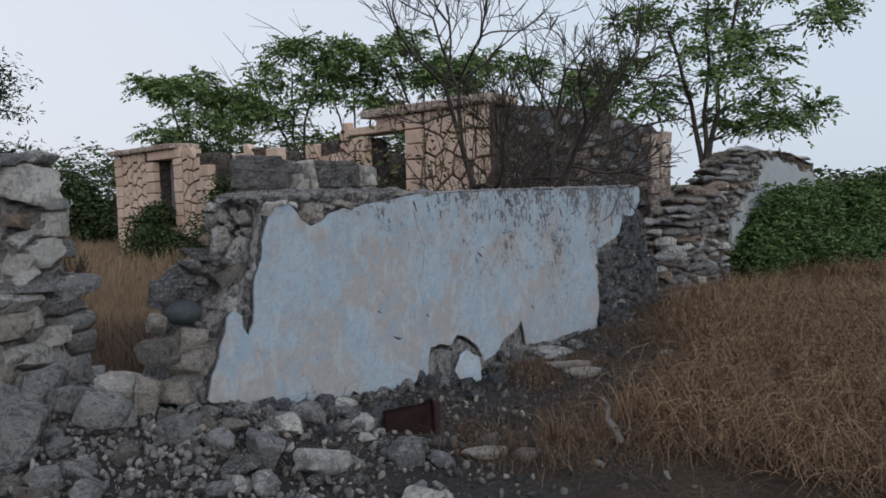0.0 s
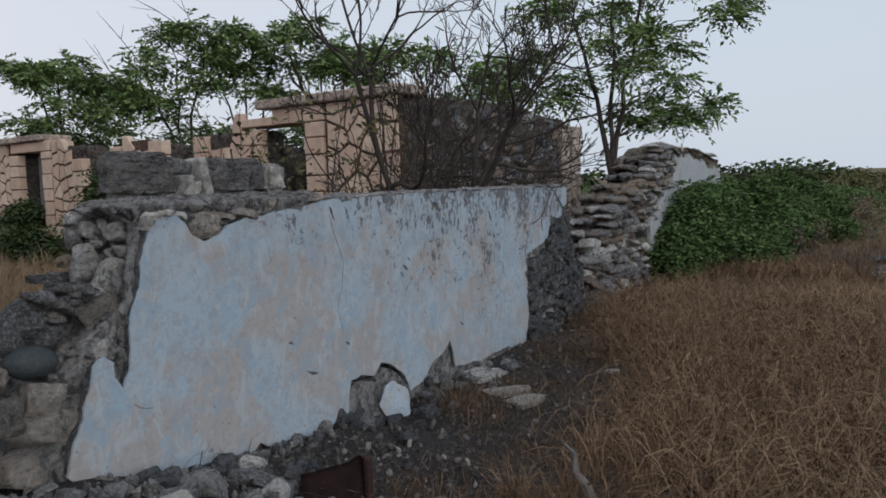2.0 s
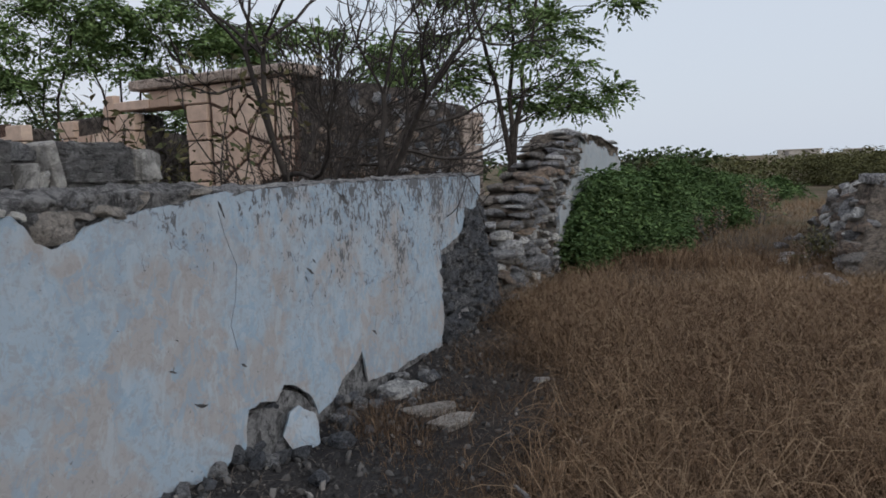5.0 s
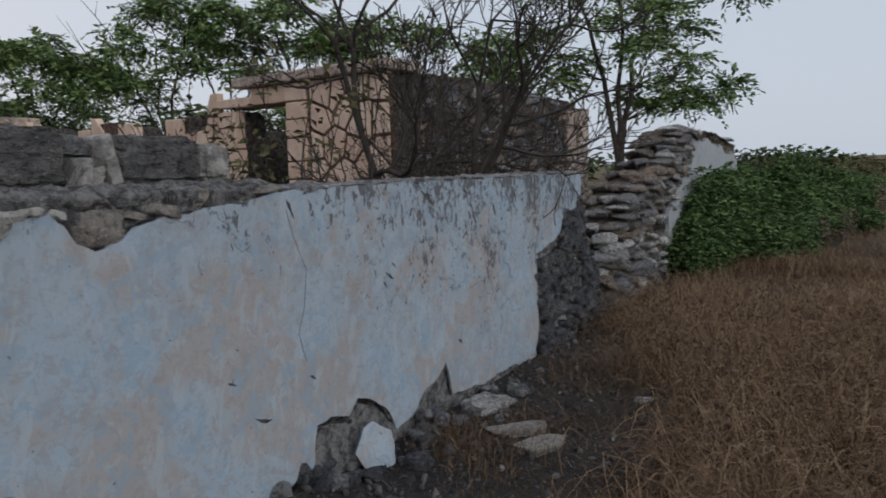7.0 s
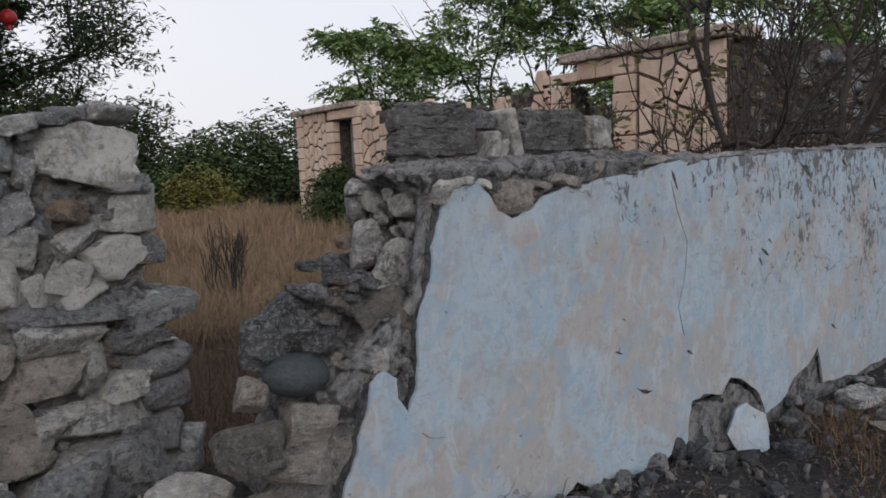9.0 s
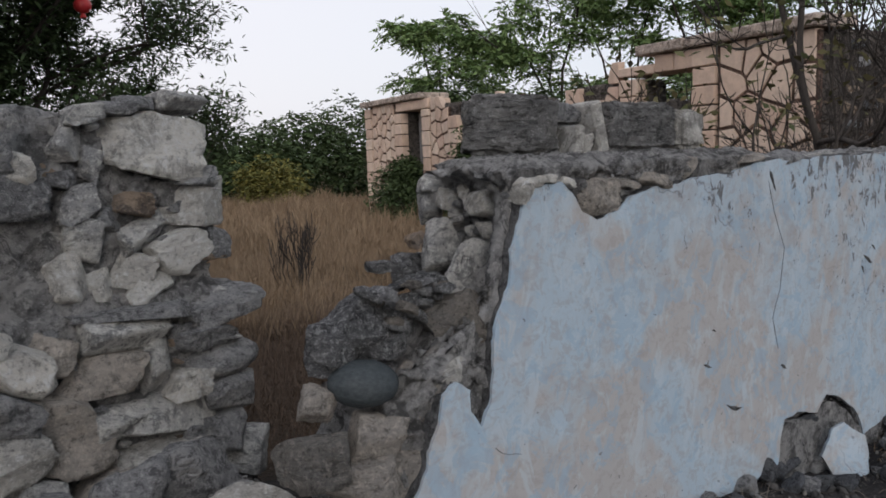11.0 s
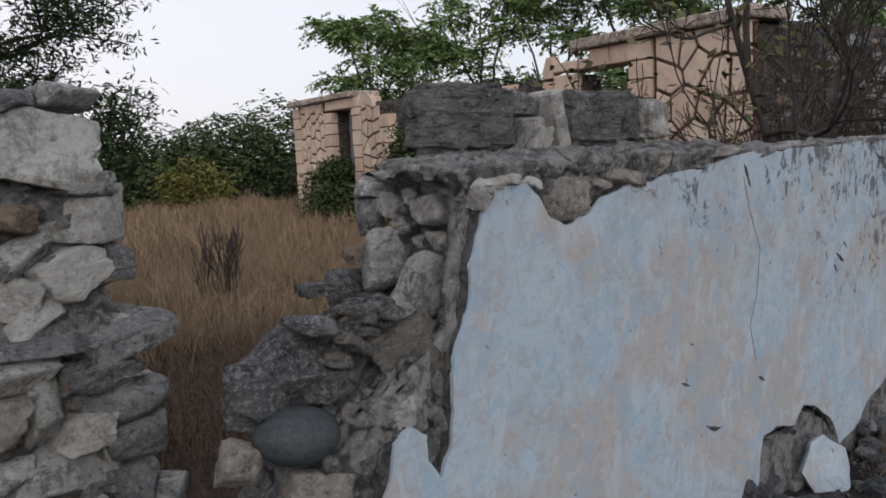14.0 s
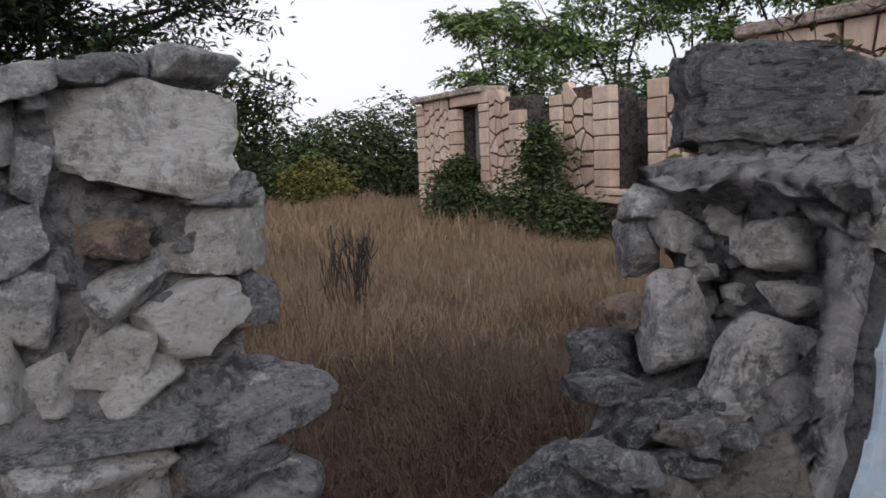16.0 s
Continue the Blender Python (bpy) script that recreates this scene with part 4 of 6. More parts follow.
    # crumbling courses of small dark stones on the sloping shelf of the end
    for _ in range(46):
        f = rng.random()
        x = 2.54 + 0.28 * f + rng.uniform(-.03, .03)
        s = rng.uniform(.015, .042)
        stone(ROCKS_FLAT[rng.randrange(10)], rng.choice((M_STONE_SLATE, M_STONE_SLATE, M_STONE_DARK, M_STONE_BROWN)), (x, 3.30 + 0.12 * rng.random(), 0.90 + 0.10 * rng.random() + 0.02 * f), (s * 2.4, s * 1.8, s * 0.9), (rng.uniform(-.3, .3), rng.uniform(-.4, .3), rng.uniform(-1, 1)), wall)
    st = stone(ROUND_STONE, M_RIVER, (2.515, 3.31, 0.762), (0.198, 0.165, 0.126), (0.1, 0.09, -0.3), wall)
    # crumbled lip of pale mortar over the plaster's corner
    for x, z, w, h, tilt in ((2.998, 1.25, .075, .055, -30), (3.05, 1.272, .08, .034, -12), (3.115, 1.28, .11, .030, 4), (3.18, 1.268, .06, .03, 20)):
        stone(ROCKS_CUT[(int(x * 20)) % 12], M_STONE_CREAM, (x, 3.225, z), (w, .09, h), (0.1, radians(tilt), 0.1), wall)
    # small chinking stones pressed into the broken end
    for _ in range(70):
        z = rng.uniform(0.2, 1.24)
        f = rng.random()
        lean = 0.0 if z > 0.98 else (0.98 - z) * 0.62
        x = 3.0 + 0.05 * f - lean + rng.uniform(-.03, .05)
        s = rng.uniform(.015, .045)
        stone(ROCKS[rng.randrange(14)], rng.choice((M_STONE, M_STONE_DARK, M_STONE_DARK, M_STONE_DARK)), (x, 3.24 + 0.44 * f, z), (s * 1.5, s * 1.2, s), (rng.uniform(-.5, .5), rng.uniform(-.6, .6), rng.uniform(0, 3)), wall)
    for _ in range(14):
        x = rng.uniform(3.35, 4.25)
        s = rng.uniform(.02, .045)
        stone(ROCKS[rng.randrange(14)], rng.choice((M_STONE, M_STONE_DARK, M_STONE_DARK)), (x, 3.235 + rng.uniform(0, .03), rng.uniform(1.25, 1.30)), (s * 2.2, s, s * .8), (rng.uniform(-.4, .4), rng.uniform(-.4, .4), rng.uniform(0, 3)), wall)
    tagged(st, "smooth dark grey river stone")
    # tan stone in the notch and the small course under the ledge
    stone(ROCKS_CUT[5], M_STONE_TAN, (3.355, 3.245, 1.207), (0.235, 0.09, 0.15), (0.05, 0.14, 0.0), wall)
    for x, z, w, h in ((3.47, 1.25, .09, .04), (3.60, 1.25, .17, .05), (3.785, 1.29, .07, .08), (3.94, 1.295, .10, .035), (4.12, 1.295, .2, .035), (4.35, 1.30, .22, .04)):
        stone(ROCKS[rng.randrange(12)], rng.choice((M_STONE, M_STONE_DARK, M_STONE_TAN)), (x, 3.25, z), (w, .12, h), (rng.uniform(-.2, .2), rng.uniform(-.2, .2), rng.uniform(-.3, .3)), wall)
    # stones that crop out where the plaster has come off at the foot
    bare = [(4.30, -0.1), (4.35, 0.2), (4.41, 0.24), (4.5, 0.235), (4.62, 0.215), (4.72, 0.27), (4.86, 0.20), (5.0, 0.09), (5.2, 0.10), (5.4, 0.19), (5.57, 0.25), (5.61, 0.06), (6.4, 0.07), (7.0, 0.06), (7.0, -0.1)]
    slab_xz("bare_undercoat", outline(bare, 0.012, 0.02, 9.0), 3.205, 3.245, M_MORTAR_GAP, wall, "grey bare undercoat where plaster has broken off")
    for _ in range(34):
        x = rng.uniform(2.6, 5.6)
        stone(ROCKS_FLAT[rng.randrange(10)], rng.choice((M_FLAKE, M_FLAKE, M_STONE_DARK)), (x, 3.22 + rng.uniform(-.03, .02), rng.uniform(-0.03, 0.09)),
              (rng.uniform(.06, .15), .10, rng.uniform(.05, .10)), (rng.uniform(-.4, .4), rng.uniform(-.5, .5), rng.uniform(-.6, .6)), wall)
    for _ in range(12):
        stone(ROCKS_FLAT[rng.randrange(10)], M_FLAKE, (rng.uniform(4.38, 4.96), 3.228 + rng.uniform(-.01, .02), rng.uniform(0.05, 0.22)), (rng.uniform(.05, .12), .03, rng.uniform(.04, .09)), (rng.uniform(-.4, .4), rng.uniform(-.6, .6), rng.uniform(-.5, .5)), wall)
    # burnt stones of the end that faces the far wall
    for _ in range(240):
        z = rng.uniform(-0.02, 1.0)
        x = rng.uniform(7.05 if z < 0.7 else 7.62, 8.75 - 0.65 * z)
        stone(ROCKS_FLAT[rng.randrange(10)], rng.choice((M_FLAKE, M_FLAKE, M_FLAKE, M_FLAKE, M_STONE_SLATE)), (x, 3.235 + rng.uniform(-.02, .02), z),
              (rng.uniform(.05, .19), .11, rng.uniform(.03, .10)), (rng.uniform(-.5, .5), rng.uniform(-1.3, .5), rng.uniform(-.6, .6)), wall)
    # loose flat stones along the top
    for _ in range(34):
        x = rng.uniform(4.2, 8.0)
        stone(ROCKS_SMALL[rng.randrange(8)], rng.choice((M_STONE, M_STONE_DARK, M_STONE)), (x, 3.28 + rng.random() * .3, 1.297), (rng.uniform(.08, .24), .14, rng.uniform(.025, .045)),
              (rng.uniform(-.1, .1), rng.uniform(-.1, .1), rng.uniform(0, 3)), wall)
    return wall


build_blue_wall()


def build_top_blocks():
    me = block_mesh("rough_stone_block", 0.325, 0.20, 0.215, 3.0, 0.022, 26)
    me.materials.append(M_BLOCK)
    ob = new("rough_stone_block", me)
    ob.matrix_world = pose(3.379, 3.692, 1.34, 0, 2.0, -39.0)
    tagged(ob, "rough grey tuff block on the wall's mortar ledge", "stone block", "blocks on the wall")
    me = block_mesh("rough_stone_block", 0.44, 0.20, 0.18, 11.0, 0.016, 24)
    me.materials.append(M_BLOCK)
    ob = new("rough_stone_block", me)
    ob.matrix_world = pose(3.835, 3.56, 1.345, 0, -0.5, 1.0)
    tagged(ob, "smooth-worn grey block bedded in mortar on the wall", "stone block", "blocks on the wall")
    me = block_mesh("pale_block", 0.155, 0.2, 0.155, 21.0, 0.016, 14)
    me.materials.append(M_BLOCK_PALE)
    ob = new("pale_stone_block", me)
    ob.matrix_world = pose(4.135, 3.56, 1.345, 0, 2, 2)
    tagged(ob, "small pale grey block beside the darker one", "stone block", "blocks on the wall")
    # filling between the two large blocks
    fill = empty("mortar_filling", Matrix.Translation((3.55, 3.585, 1.34)), "crumbling mortar and stone filling between two blocks", "mortar")
    loft("mortar", [(0, -0.06, 0.14, -0.03, 0.1), (0.09, -0.06, 0.13, -0.02, 0.1), (0.15, -0.05, 0.10, 0.0, 0.08)], 0.02, 0.03, 0.07, M_MORTAR, fill, 5.0)
    part("mortar_strip", box_bm(-0.024, 0.026, -0.13, 0.0, 0.0, 0.19, 0.008, 2, 0.012), M_BLOCK_PALE, fill, "pale slanting mortar strip").matrix_basis = pose(0.09, 0.01, 0.0, 0, -14, 0)
    part("mortar_strip", box_bm(-0.02, 0.02, -0.13, 0.0, 0.0, 0.10, 0.008, 4, 0.012), M_BLOCK_PALE, fill).matrix_basis = pose(-0.04, 0.0, 0.0, 0, 3, 0)
    stone(ROCKS[2], M_STONE_CREAM, (3.56, 3.505, 1.375), (.09, .07, .075), (0.2, 0.1, 0.4), fill)
    stone(ROCKS[5], M_STONE_DARK, (3.545, 3.575, 1.485), (.13, .12, .085), (0.1, 0.5, 0.2), fill)
    stone(ROCKS[7], M_STONE_DARK, (3.52, 3.57, 1.40), (.07, .1, .1), (0.1, 0.1, 0.2), fill)


build_top_blocks()


# ---- left wall ----
def build_left_wall():
    rng = random.Random(9)
    wall = empty("wall_2", Matrix.Identity(4), "crumbling dry-stone wall end of pale limestone with grey mortar", "wall", "structure")
    th = math.atan(0.2)
    m = Matrix.Translation((2.50, 4.30, 0)) @ Matrix.Rotation(th, 4, "Z")
    core = loft("core", [(-0.2, -2.6, 0.14, -0.10, 0.46), (0.3, -2.6, 0.06, -0.06, 0.46), (0.62, -2.6, 0.0, -0.03, 0.46), (0.80, -2.6, 0.0, -0.01, 0.46), (0.87, -2.6, 0.03, 0.0, 0.46), (0.93, -2.6, 0.02, 0.06, 0.46),
                         (1.1, -2.6, 0.05, 0.075, 0.46), (1.3, -2.6, 0.05, 0.085, 0.46), (1.46, -2.6, 0.01, 0.11, 0.45), (1.52, -2.6, -0.04, 0.13, 0.42)],
                0.02, 0.05, 0.12, M_MORTAR_GAP, wall, 13.0)
    core.matrix_basis = m
    # the laid stones: place along the wall, height, width, height of the stone, tilt, kind
    high = [(-.174, 1.42, .45, .245, 9, 1), (-.03, 1.565, .19, .08, 6, 0), (-.274, 1.54, .165, .065, 4, 2), (-.18, 1.555, .155, .075, 3, 2), (-.395, 1.525, .145, .07, -6, 0), (-.451, 1.441, .12, .15, 10, 0), (-.382, 1.364, .08, .12, 12, 0),
            (-.474, 1.32, .155, .07, 5, 2), (-.011, 1.202, .28, .195, -10, 1), (.05, 1.071, .10, .135, 0, 2), (.033, 1.018, .12, .038, -8, 3), (-.089, 1.058, .24, .165, -28, 4), (-.256, 1.223, .165, .09, 6, 3)]
    mid = [(-.227, 1.121, .20, .11, -22, 0), (-.266, 1.0, .185, .175, 4, 1), (-.188, .935, .24, .155, -25, 4), (-.451, 1.235, .165, .12, -12, 0), (-.352, 1.186, .135, .115, 0, 2), (-.421, 1.127, .165, .16, 8, 0), (-.485, 1.007, .195, .20, -6, 1),
           (-.393, .956, .115, .125, -18, 1), (-.015, .857, .33, .10, -12, 2), (-.307, .868, .46, .055, 2, 2), (-.091, .757, .26, .085, -4, 2), (-.034, 1.309, .24, .085, 3, 2), (-.361, .800, .33, .13, 6, 0)]
    low = [(-.448, .695, .33, .185, -4, 5), (-.267, .691, .13, .19, 0, 0), (-.176, .607, .18, .115, 8, 1), (-.252, .528, .41, .165, 4, 0), (-.007, .546, .24, .14, -6, 2), (-.038, .411, .26, .165, 5, 2), (.031, .302, .21, .19, 0, 0), (-.325, .403, .34, .11, -3, 1),
           (-.029, .737, .19, .042, 2, 0), (-.595, .605, .22, .15, 0, 5), (-.584, .487, .26, .15, 0, 5), (-.423, .529, .21, .135, 0, 0), (-.594, .781, .14, .165, 0, 5), (-.2, .28, .34, .16, 4, 0), (-.5, .32, .3, .18, -5, 5)]
    mats = (M_STONE, M_STONE_CREAM, M_STONE_DARK, M_STONE_WARM, M_STONE_WHITE, M_STONE_TAN)

    def face(z):
        """How far the wall's face stands back at a height: it steps out below the shelf."""
        return 0.05 + 0.03 * min(1.0, z - 0.9) if z > 0.9 else -0.05 - 0.12 * (0.9 - z)
    for i, (u, z, w, h, tilt, k) in enumerate(high + mid + low):
        d = min(0.26, 0.7 * w + 0.06)
        stone(ROCKS_CUT[(i * 5 + 3) % 12], mats[k], m @ Vector((u, face(z) + 0.25 * d, z)), (w, d, h), (rng.uniform(-.1, .1), radians(tilt), th + rng.uniform(-.15, .15)), wall)
    st = stone(ROUND_STONE, M_STONE_DARK, m @ Vector((-.02, face(.66) + 0.05, .66)), (0.32, 0.22, 0.135), (0.05, -0.05, 0.3), wall)
    # chinking between the large stones
    for _ in range(60):
        u, z = -rng.uniform(-0.02, 0.62), rng.uniform(0.15, 1.5)
        s = rng.uniform(.02, .05)
        p = m @ Vector((u, face(z) + rng.uniform(0, .04), z))
        stone(ROCKS[rng.randrange(14)], rng.choice((M_STONE, M_STONE_DARK, M_STONE_DARK, M_STONE_WARM)), p, (s * 1.6, s * 1.3, s), (rng.uniform(-.4, .4), rng.uniform(-.5, .5), th + rng.uniform(-.5, .5)), wall)
    # further along, the wall goes on in rough courses
    for _ in range(120):
        u = -rng.uniform(0.62, 2.5)
        z = rng.uniform(0.05, 1.52)
        p = m @ Vector((u, face(z) + 0.02 + rng.uniform(-.02, .02), z))
        stone(ROCKS[rng.randrange(12)], rng.choice((M_STONE, M_STONE_CREAM, M_STONE_DARK, M_STONE)), p, (rng.uniform(.14, .32), .22, rng.uniform(.09, .19)), (rng.uniform(-.2, .2), rng.uniform(-.25, .25), th + rng.uniform(-.2, .2)), wall)
    # narrow end that faces the gap
    for _ in range(22):
        z = rng.uniform(0.1, 1.4)
        p = m @ Vector((-0.03 + 0.08 * max(0, 0.95 - z), rng.uniform(0.1, 0.45), z))
        stone(ROCKS[rng.randrange(12)], rng.choice((M_STONE, M_STONE_DARK)), p, (.18, rng.uniform(.14, .26), rng.uniform(.09, .16)), (rng.uniform(-.2, .2), rng.uniform(-.2, .2), th), wall)
    # flat cap stones
    for u, y, z, w in ((-0.5, 0.25, 1.525, 0.16), (-0.62, 0.2, 1.525, 0.14), (-0.95, 0.2, 1.58, .3), (-1.4, 0.2, 1.57, .3), (-1.9, 0.2, 1.58, .3), (-0.2, 0.22, 1.525, 0.13), (-0.75, 0.2, 1.525, 0.16)):
        stone(ROCKS[rng.randrange(12)], M_STONE_DARK, m @ Vector((u, y, z)), (w, w * .9, .08), (rng.uniform(-.2, .2), rng.uniform(-.2, .2), rng.uniform(0, 3)), wall)
    return wall


build_left_wall()


# ---- far wall, in line with the blue one ----
def build_far_wall():
    rng = random.Random(12)
    wall = empty("wall_3", Matrix.Identity(4), "stepped ruined fieldstone wall with remains of grey plaster", "wall", "structure")
    loft("core", [(-0.2, 8.95, 17.2, 3.26, 3.9), (0.35, 9.1, 17.1, 3.26, 3.85), (0.6, 9.35, 17.0, 3.26, 3.8), (0.95, 10.0, 17.0, 3.25, 3.8), (1.2, 10.9, 16.9, 3.24, 3.8), (1.33, 11.7, 16.9, 3.24, 3.8), (1.58, 12.1, 16.8, 3.24, 3.8),
                  (1.76, 12.5, 15.2, 3.26, 3.78)], 0.07, 0.09, 0.25, M_MORTAR_TAN, wall, 17.0)
    # low broken stretch towards the blue wall, heaped with fallen stones
    loft("broken_foot", [(-0.15, 8.6, 10.4, 3.3, 4.3), (0.15, 8.8, 10.3, 3.4, 4.2), (0.32, 9.3, 10.4, 3.5, 4.1)], 0.1, 0.08, 0.3, M_MORTAR_TAN, wall, 19.0)
    edge = [(11.22, 0.1), (11.27, 0.70), (11.75, 0.98), (12.15, 1.12), (12.62, 1.24), (12.72, 1.45), (12.85, 1.66), (13.4, 1.62), (13.9, 1.68), (14.4, 1.55), (15.2, 1.58), (15.4, 1.44), (16.3, 1.46), (16.75, 1.35), (16.8, 0.2)]
    slab_xz("plaster", outline(edge, 0.08, 0.06, 6.0), 3.19, 3.235, M_PLASTER_FAR, wall, "grey-white plaster with a ragged upper edge")

    def top(x):
        """The stepped height of the broken wall along its length."""
        return float(np.interp(x, (8.9, 9.3, 9.9, 10.7, 11.4, 11.6, 12.2), (0.38, 0.68, 0.98, 1.22, 1.32, 1.45, 1.78)))
    for row in range(20):
        z = 0.03 + row * 0.088
        x = 8.7 + 0.25 * rng.random()
        while x < 13.0:
            w = rng.uniform(0.10, 0.32)
            if z < top(x) + 0.05 and x > 8.9:
                y = 3.31
                if x + w / 2 < 11.25 or z > 0.72 + (x - 11.3) * 0.42:
                    stone(ROCKS_FLAT[rng.randrange(10)], rng.choice((M_STONE_WARM, M_STONE_BROWN, M_STONE_DARK, M_STONE_DARK, M_STONE)), (x, y + rng.uniform(-.06, .06), z), (w, .26, rng.uniform(.045, .115)),
                          (rng.uniform(-.2, .2), rng.uniform(-.3, .3), rng.uniform(-.4, .4)), wall)
            x += w * 0.92
    # broken end, seen slantwise: courses one behind another
    for row in range(13):
        z = 0.1 + row * 0.125
        for k in range(3):
            x = float(np.interp(z, (0.35, 0.65, 0.95, 1.2, 1.32, 1.7), (8.95, 9.3, 9.9, 10.7, 11.4, 12.2))) + rng.uniform(-.06, .06)
            stone(ROCKS_FLAT[rng.randrange(10)], rng.choice((M_STONE_BROWN, M_STONE_DARK, M_STONE_WARM, M_STONE)), (x, 3.36 + k * 0.19, z), (rng.uniform(.16, .32), .2, rng.uniform(.07, .13)), (rng.uniform(-.2, .2), rng.uniform(-.3, .3), rng.uniform(-.5, .5)), wall)
    for _ in range(24):
        x = rng.uniform(12.3, 16.3)
        stone(ROCKS_SMALL[rng.randrange(8)], rng.choice((M_STONE, M_STONE_DARK)), (x, rng.uniform(3.28, 3.7), 1.78 - 0.02 * (x - 12.3)), (rng.uniform(.2, .45), .26, rng.uniform(.08, .18)), (0, 0, rng.uniform(-.2, .2)), wall)


build_far_wall()


# ---- house with the crazy-paved facade ----
def clip_poly(poly, px, pz, nx, nz):
    """The part of a polygon on the near side of a line."""
    out = []
    for (ax, az), (bx, bz) in zip(poly, poly[1:] + poly[:1]):
        da, db = (ax - px) * nx + (az - pz) * nz, (bx - px) * nx + (bz - pz) * nz
        if da <= 0:
            out.append((ax, az))
        if (da < 0 < db) or (db < 0 < da):
            f = da / (da - db)
            out.append((ax + (bx - ax) * f, az + (bz - az) * f))
    return out


def paving(parent, rng, s0, s1, z0, z1, top, cell=0.32, depth=0.055, joint=0.021):
    """Irregular flat stones that fill a rectangle up to the line top(s), each a piece of its own."""
    zt = min(z1, top(s0), top((s0 + s1) / 2), top(s1))
    part("joint_mortar", box_bm(s0 - 0.03, s1 + 0.03, -0.03, 0.03, z0, zt - 0.02), M_JOINT, parent)
    cell = cell if s0 > 10 else cell * 0.8
    nx, nz = max(1, round((s1 - s0) / cell)), max(1, round((z1 - z0) / (cell * 0.95)))
    seeds = []
    for j in range(nz):
        for i in range(nx):
            seeds.append((s0 + (i + 0.5 + rng.uniform(-.42, .42)) * (s1 - s0) / nx, z0 + (j + 0.5 + rng.uniform(-.42, .42)) * (z1 - z0) / nz))
    for a in seeds:
        if a[1] > top(a[0]) - 0.04:
            continue
        poly = [(s0, z0), (s1, z0), (s1, z1), (s0, z1)]
        for b in seeds:
            if b is not a and abs(a[0] - b[0]) + abs(a[1] - b[1]) < 1.6:
                dx, dz = b[0] - a[0], b[1] - a[1]
                ln = math.hypot(dx, dz)
                poly = clip_poly(poly, (a[0] + b[0]) / 2 - dx / ln * joint, (a[1] + b[1]) / 2 - dz / ln * joint, dx / ln, dz / ln)
                if len(poly) < 3:
                    break
        if len(poly) >= 3:
            paving_piece(parent, poly, depth * rng.uniform(0.8, 1.15))


def paving_piece(parent, poly, depth):
    n = len(poly)
    cx, cz = sum(p[0] for p in poly) / n, sum(p[1] for p in poly) / n
    y = -depth
    verts = [(cx + (x - cx) * 0.95, y, cz + (z - cz) * 0.95) for x, z in poly] + [(x, y + 0.012, z) for x, z in poly] + [(x, 0.06, z) for x, z in poly]
    faces = [tuple(range(n))]
    for r in (0, n):
        faces += [(r + (i + 1) % n, r + i, r + n + i, r + n + (i + 1) % n) for i in range(n)]
    mesh_object("paving_stone", verts, faces, M_TUFF, parent)


def quoins(parent, rng, s0, s1, z0, z1, proud=0.075, height=0.24):
    """A column of hewn blocks up the edge of an opening or corner."""
    z = z0
    while z < z1 - 0.06:
        h = min(height * rng.uniform(0.85, 1.25), z1 - z)
        part("quoin", box_bm(s0 + rng.uniform(0, .012), s1 - rng.uniform(0, .012), -proud + rng.uniform(-.008, .008), 0.1, z + 0.008, z + h - 0.008, 0.012, s0 * 7 + z, 0.008), M_TUFF, parent)
        z += h


